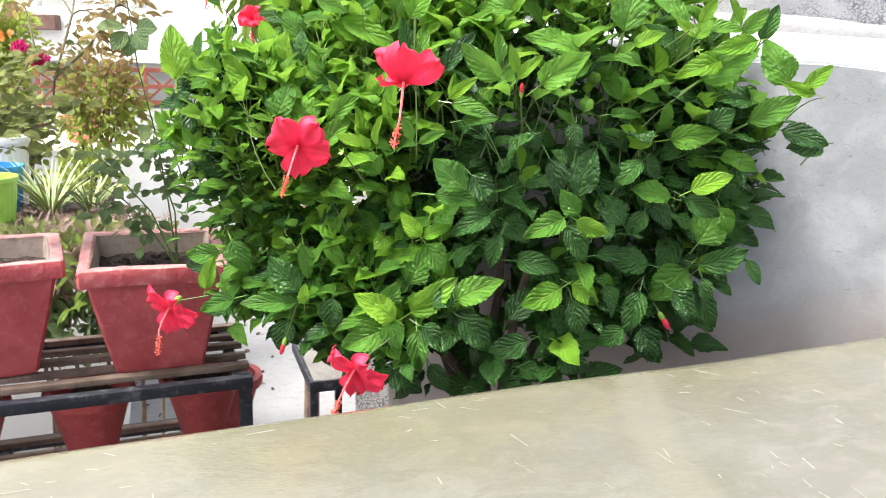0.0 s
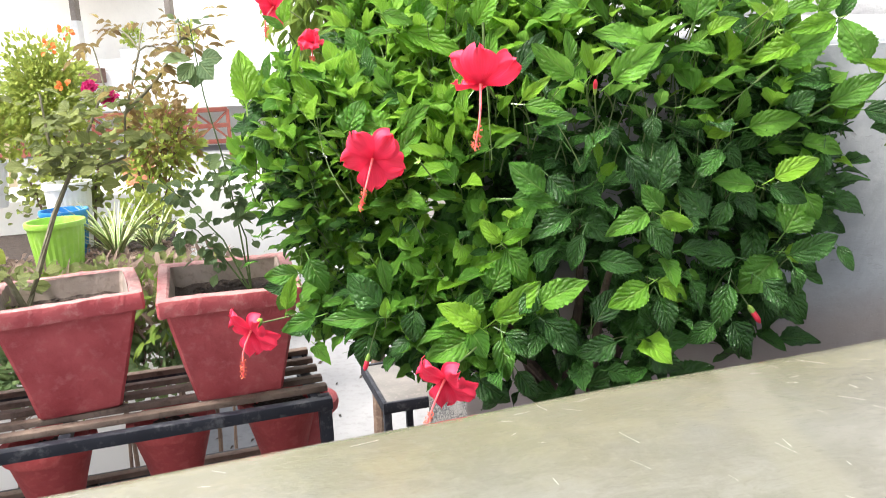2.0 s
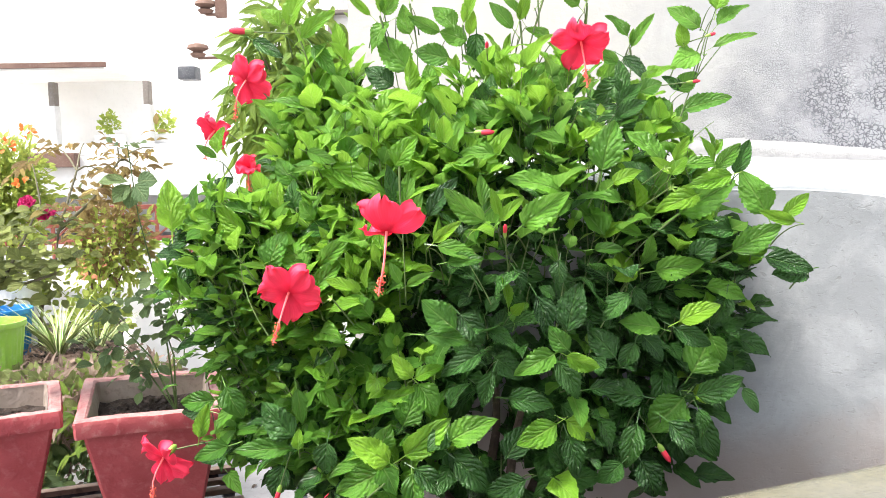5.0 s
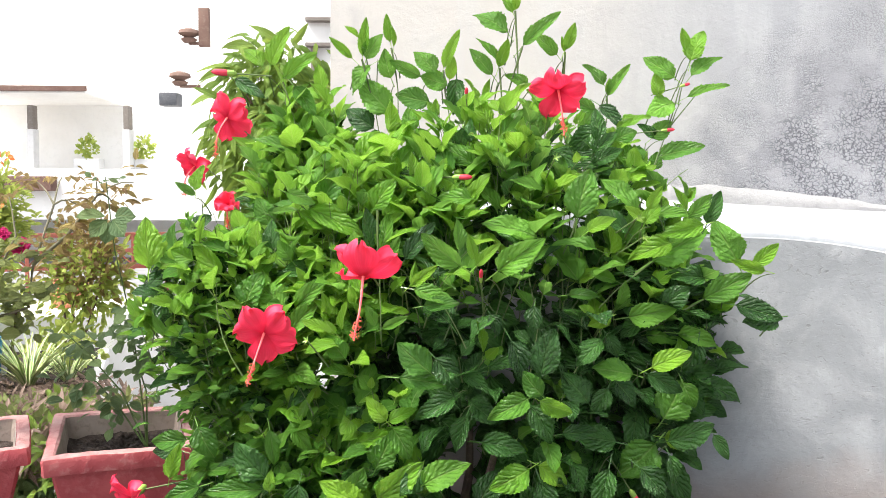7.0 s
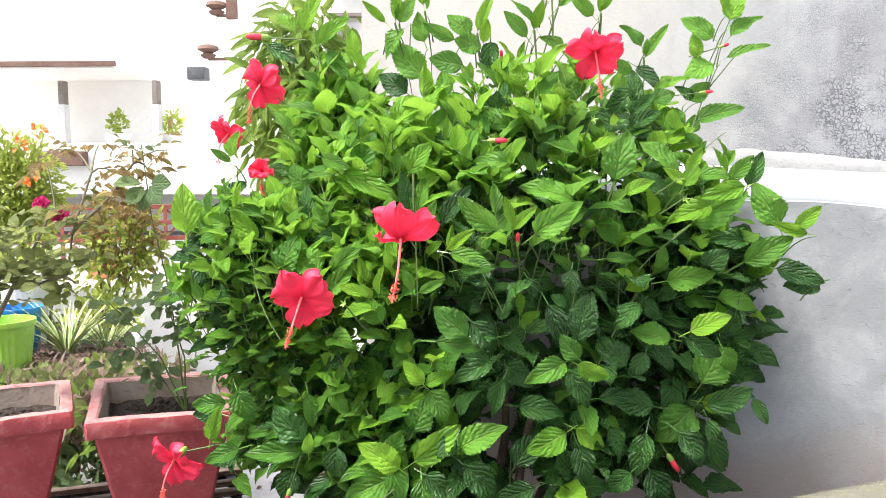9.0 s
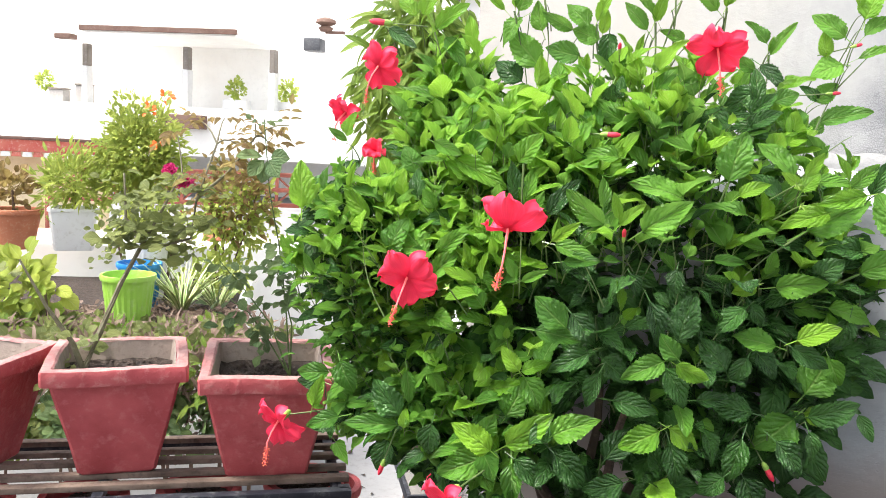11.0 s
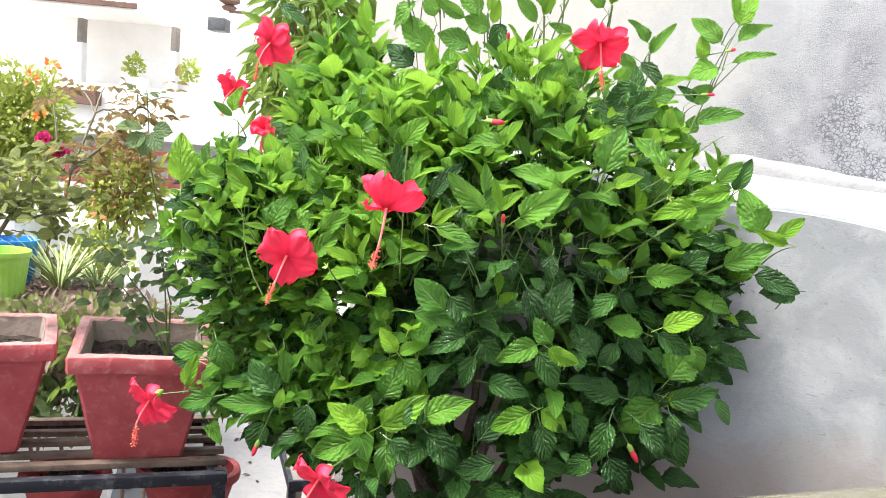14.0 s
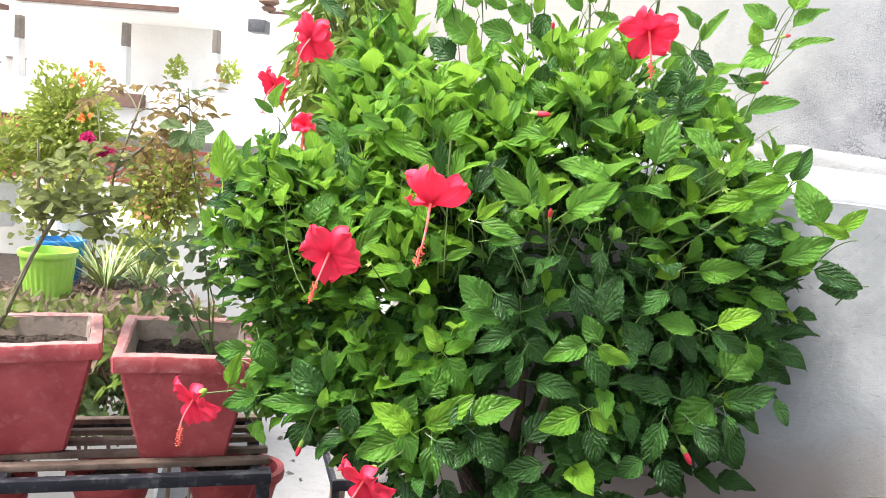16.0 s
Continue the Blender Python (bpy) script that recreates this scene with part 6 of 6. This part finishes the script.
foliage(br, cloud(rs, (-1.48, 3.40, 1.26), (0.24, 0.14, 0.24), 520, 0.040), POINTED, LEAF_BRONZE, "bronze leaves")
foliage(br, cloud(rs, (-1.46, 3.40, 1.16), (0.27, 0.14, 0.26), 760, 0.038), POINTED, LEAF_LIME, "yellow-green leaves")
for k in range(4):
    stem(br, [(-1.58, 3.4, 0.772), (-1.56 + 0.03 * k, 3.4, 0.95), (-1.6 + 0.08 * k, 3.4, 1.3)], 0.009, 0.003, BARK)

# weeping tree behind the hibiscus
fern = thing("tree", (-0.50, 2.85, 0.0), "young tree with weeping narrow yellow-green leaves", "tree")
part("trunk", tube(bmesh.new(), [(0, 0, 0), (0.01, 0, 0.7), (-0.02, 0, 1.3), (-0.04, 0, 1.9)], [0.03, 0.026, 0.02, 0.008], 9), BARK, fern)
rows = cloud(rs, (-0.57, 2.82, 1.72), (0.25, 0.2, 0.40), 760, 0.085, 1.1) + cloud(rs, (-0.52, 2.82, 1.95), (0.2, 0.16, 0.20), 260, 0.085, 1.1)
at = fern.matrix_basis.translation
part("crown", joined("crown", NARROW, [(i, Matrix.Translation(-at) @ m) for i, m in rows], LEAF_FERN), None, fern, "weeping narrow leaves", kind="stuff")
for k in range(6):
    a = k * 1.05
    part("limb", tube(bmesh.new(), bend((-0.02, 0, 1.2 + 0.08 * k), (0.17 * math.cos(a) - 0.05, 0.14 * math.sin(a), 1.55 + 0.09 * k), 0.05, 5), [0.009, 0.007, 0.006, 0.004, 0.003], 6), BARK, fern)

cover = thing("ground_cover", (-1.5, 2.8, 0.772), "low mixed green seedlings over the bed", "plants", kind="stuff")
rows = []
for k in range(44):
    x = rs.uniform(-2.3, -1.25)
    c = Vector((x, bed_front(x) + rs.uniform(0.03, 0.16), 0.785))
    for j in range(rs.randint(6, 14)):
        d = Vector((rs.gauss(0, 1), rs.gauss(0, 1), abs(rs.gauss(0.5, 0.6)))).normalized()
        rows.append((rs.randrange(2), facing(c + d * 0.02, d, (0, -0.4, 1), rs.uniform(0.025, 0.05))))
foliage(cover, rows, ROUND, LEAF_OLIVE)
foliage(cover, cloud(rs, (-1.52, 3.32, 0.90), (0.20, 0.12, 0.11), 240, 0.034), ROUND, LEAF_LIME, "yellow-green seedlings")

# dry leaves on the bed and bits on the terrace
litter = thing("leaf_litter", (-1.45, 2.9, 0.772), "fallen dry pinkish-brown leaves", "leaves", kind="stuff")
rows = []
for k in range(2600):
    x = rs.uniform(-2.3, -1.24)
    rows.append((rs.randrange(4), facing(Vector((x, bed_front(x) + 0.04 + 0.42 * rs.random() ** 1.5, 0.778 + abs(rs.gauss(0, 0.016)))), (rs.gauss(0, 1), rs.gauss(0, 1), rs.gauss(0.2, .4)), (rs.gauss(0, .6), rs.gauss(0, .6), 1), rs.uniform(0.018, 0.042))))
foliage(litter, rows, ROUND + NARROW, LEAF_DRY)
bits = thing("leaf_bits", (-0.6, 3.0, 0.0), "dark dry leaf bits on the pale floor", "leaves", kind="stuff")
rows = [(rs.randrange(2), facing(Vector((rs.uniform(-1.4, -0.1), rs.uniform(2.3, 4.6), 0.006)), (rs.gauss(0, 1), rs.gauss(0, 1), 0.1), (0, 0, 1), rs.uniform(0.02, 0.045))) for k in range(80)]
foliage(bits, rows, POINTED, LEAF_BITS)

# rusty pole with insulators and other far things
pole = thing("utility_pole", (-2.30, 7.65, 0.0), "rusty pole carrying brown insulators", "pole")
part("shaft", tube(bmesh.new(), [(0, 0, 0), (0, 0, 2.4), (0.01, 0, 2.9)], 0.009, 8), WHITEWASH, pole)
part("plate", cuboid(0.025, 0.125, -0.03, 0.03, 2.93, 3.29, bevel=0.01), BROWN_TRIM, pole, "rusty brown box")
for x, z in ((-0.07, 3.05), (-0.16, 2.65)):
    part("insulator", loft([(0.05, -0.08), (0.075, -0.05), (0.04, -0.03), (0.10, 0.0), (0.09, 0.03), (0.03, 0.05)], 2, 18), BROWN_TRIM, pole).location = (x, 0, z)
    part("arm", cuboid(min(x, 0), 0.03, -0.012, 0.012, z - 0.10, z - 0.075), BROWN_TRIM, pole)
tank = thing("roof_box", (-6.16, 18.2, 0.0), "dark grey metal box on the far wall", "box")
part("body", cuboid(-0.20, 0.20, -0.2, 0.2, 3.55, 3.84, bevel=0.03), DARK_GREY, tank)
part("bracket", cuboid(-0.05, 0.05, 0.19, 2.05, 3.6, 3.66), WHITEWASH, tank)
for x, z in ((-8.2, 2.14), (-6.9, 2.14), (-13.25, 2.14)):
    pl = thing("balcony_plant", (x, 18.6, z), "small green plant in a grey planter on the balcony", "plant", "plants on the far balcony")
    part("planter", cuboid(-0.3, 0.3, -0.15, 0.15, 0, 0.25, bevel=0.02), PALE_GREY, pl)
    foliage(pl, cloud(rs, (x, 18.55, z + 0.5), (0.27, 0.2, 0.28), 150, 0.10), ROUND, LEAF_LIME)
for x, w, h in ((-12.83, 0.19, 0.30), (-12.15, 0.16, 0.42)):
    bx = thing("storage_box", (x, 18.5, 2.14), "small grey box standing on the far balcony", "box", "boxes on the far balcony")
    part("body", cuboid(-w, w, -0.15, 0.15, 0, h, bevel=0.02), GREY_TRIM, bx)
    part("lid", cuboid(-w - 0.015, w + 0.015, -0.165, 0.165, h + 0.0005, h + 0.05, bevel=0.012), BARE_CAP, bx)
nb = thing("neighbour_house", (-1.4, 6.3, 0.0), "white neighbour wall with a small pink-framed balcony", "house")
part("wall", cuboid(-0.05, 1.4, 0.3, 1.5, 0, 3.2), WHITEWASH, nb, smooth=False)
for z in (2.52, 2.75, 2.95):
    part("sill", cuboid(0.32, 0.64, 0.22, 0.299, z - 0.014, z + 0.014, bevel=0.004), BARE_CAP, nb, "dusty brown sill", smooth=False)
part("jamb", cuboid(0.36, 0.40, 0.24, 0.298, 2.545, 2.725, bevel=0.004), BARE_CAP, nb, smooth=False)

rail = thing("railing", (-3.2, 4.50, 0.0), "low rusty red metal railing with crossed bars", "railing", rz=23.5)
for z in (1.08, 1.18, 1.28):
    part("bar", cuboid(0, 1.6, -0.012, 0.012, z - 0.014, z + 0.014, bevel=0.003), RUST, rail)
for k in range(9):
    part("post", cuboid(0.2 * k - 0.011, 0.2 * k + 0.011, -0.011, 0.011, 0 if k % 4 == 0 else 1.06, 1.28, bevel=0.003), RUST, rail)
    if k < 8:
        part("brace", tube(bmesh.new(), [(0.2 * k, 0, 1.09), (0.2 * k + 0.2, 0, 1.27)], 0.007, 6), RUST, rail)
        part("brace", tube(bmesh.new(), [(0.2 * k, 0, 1.27), (0.2 * k + 0.2, 0, 1.09)], 0.007, 6), RUST, rail)
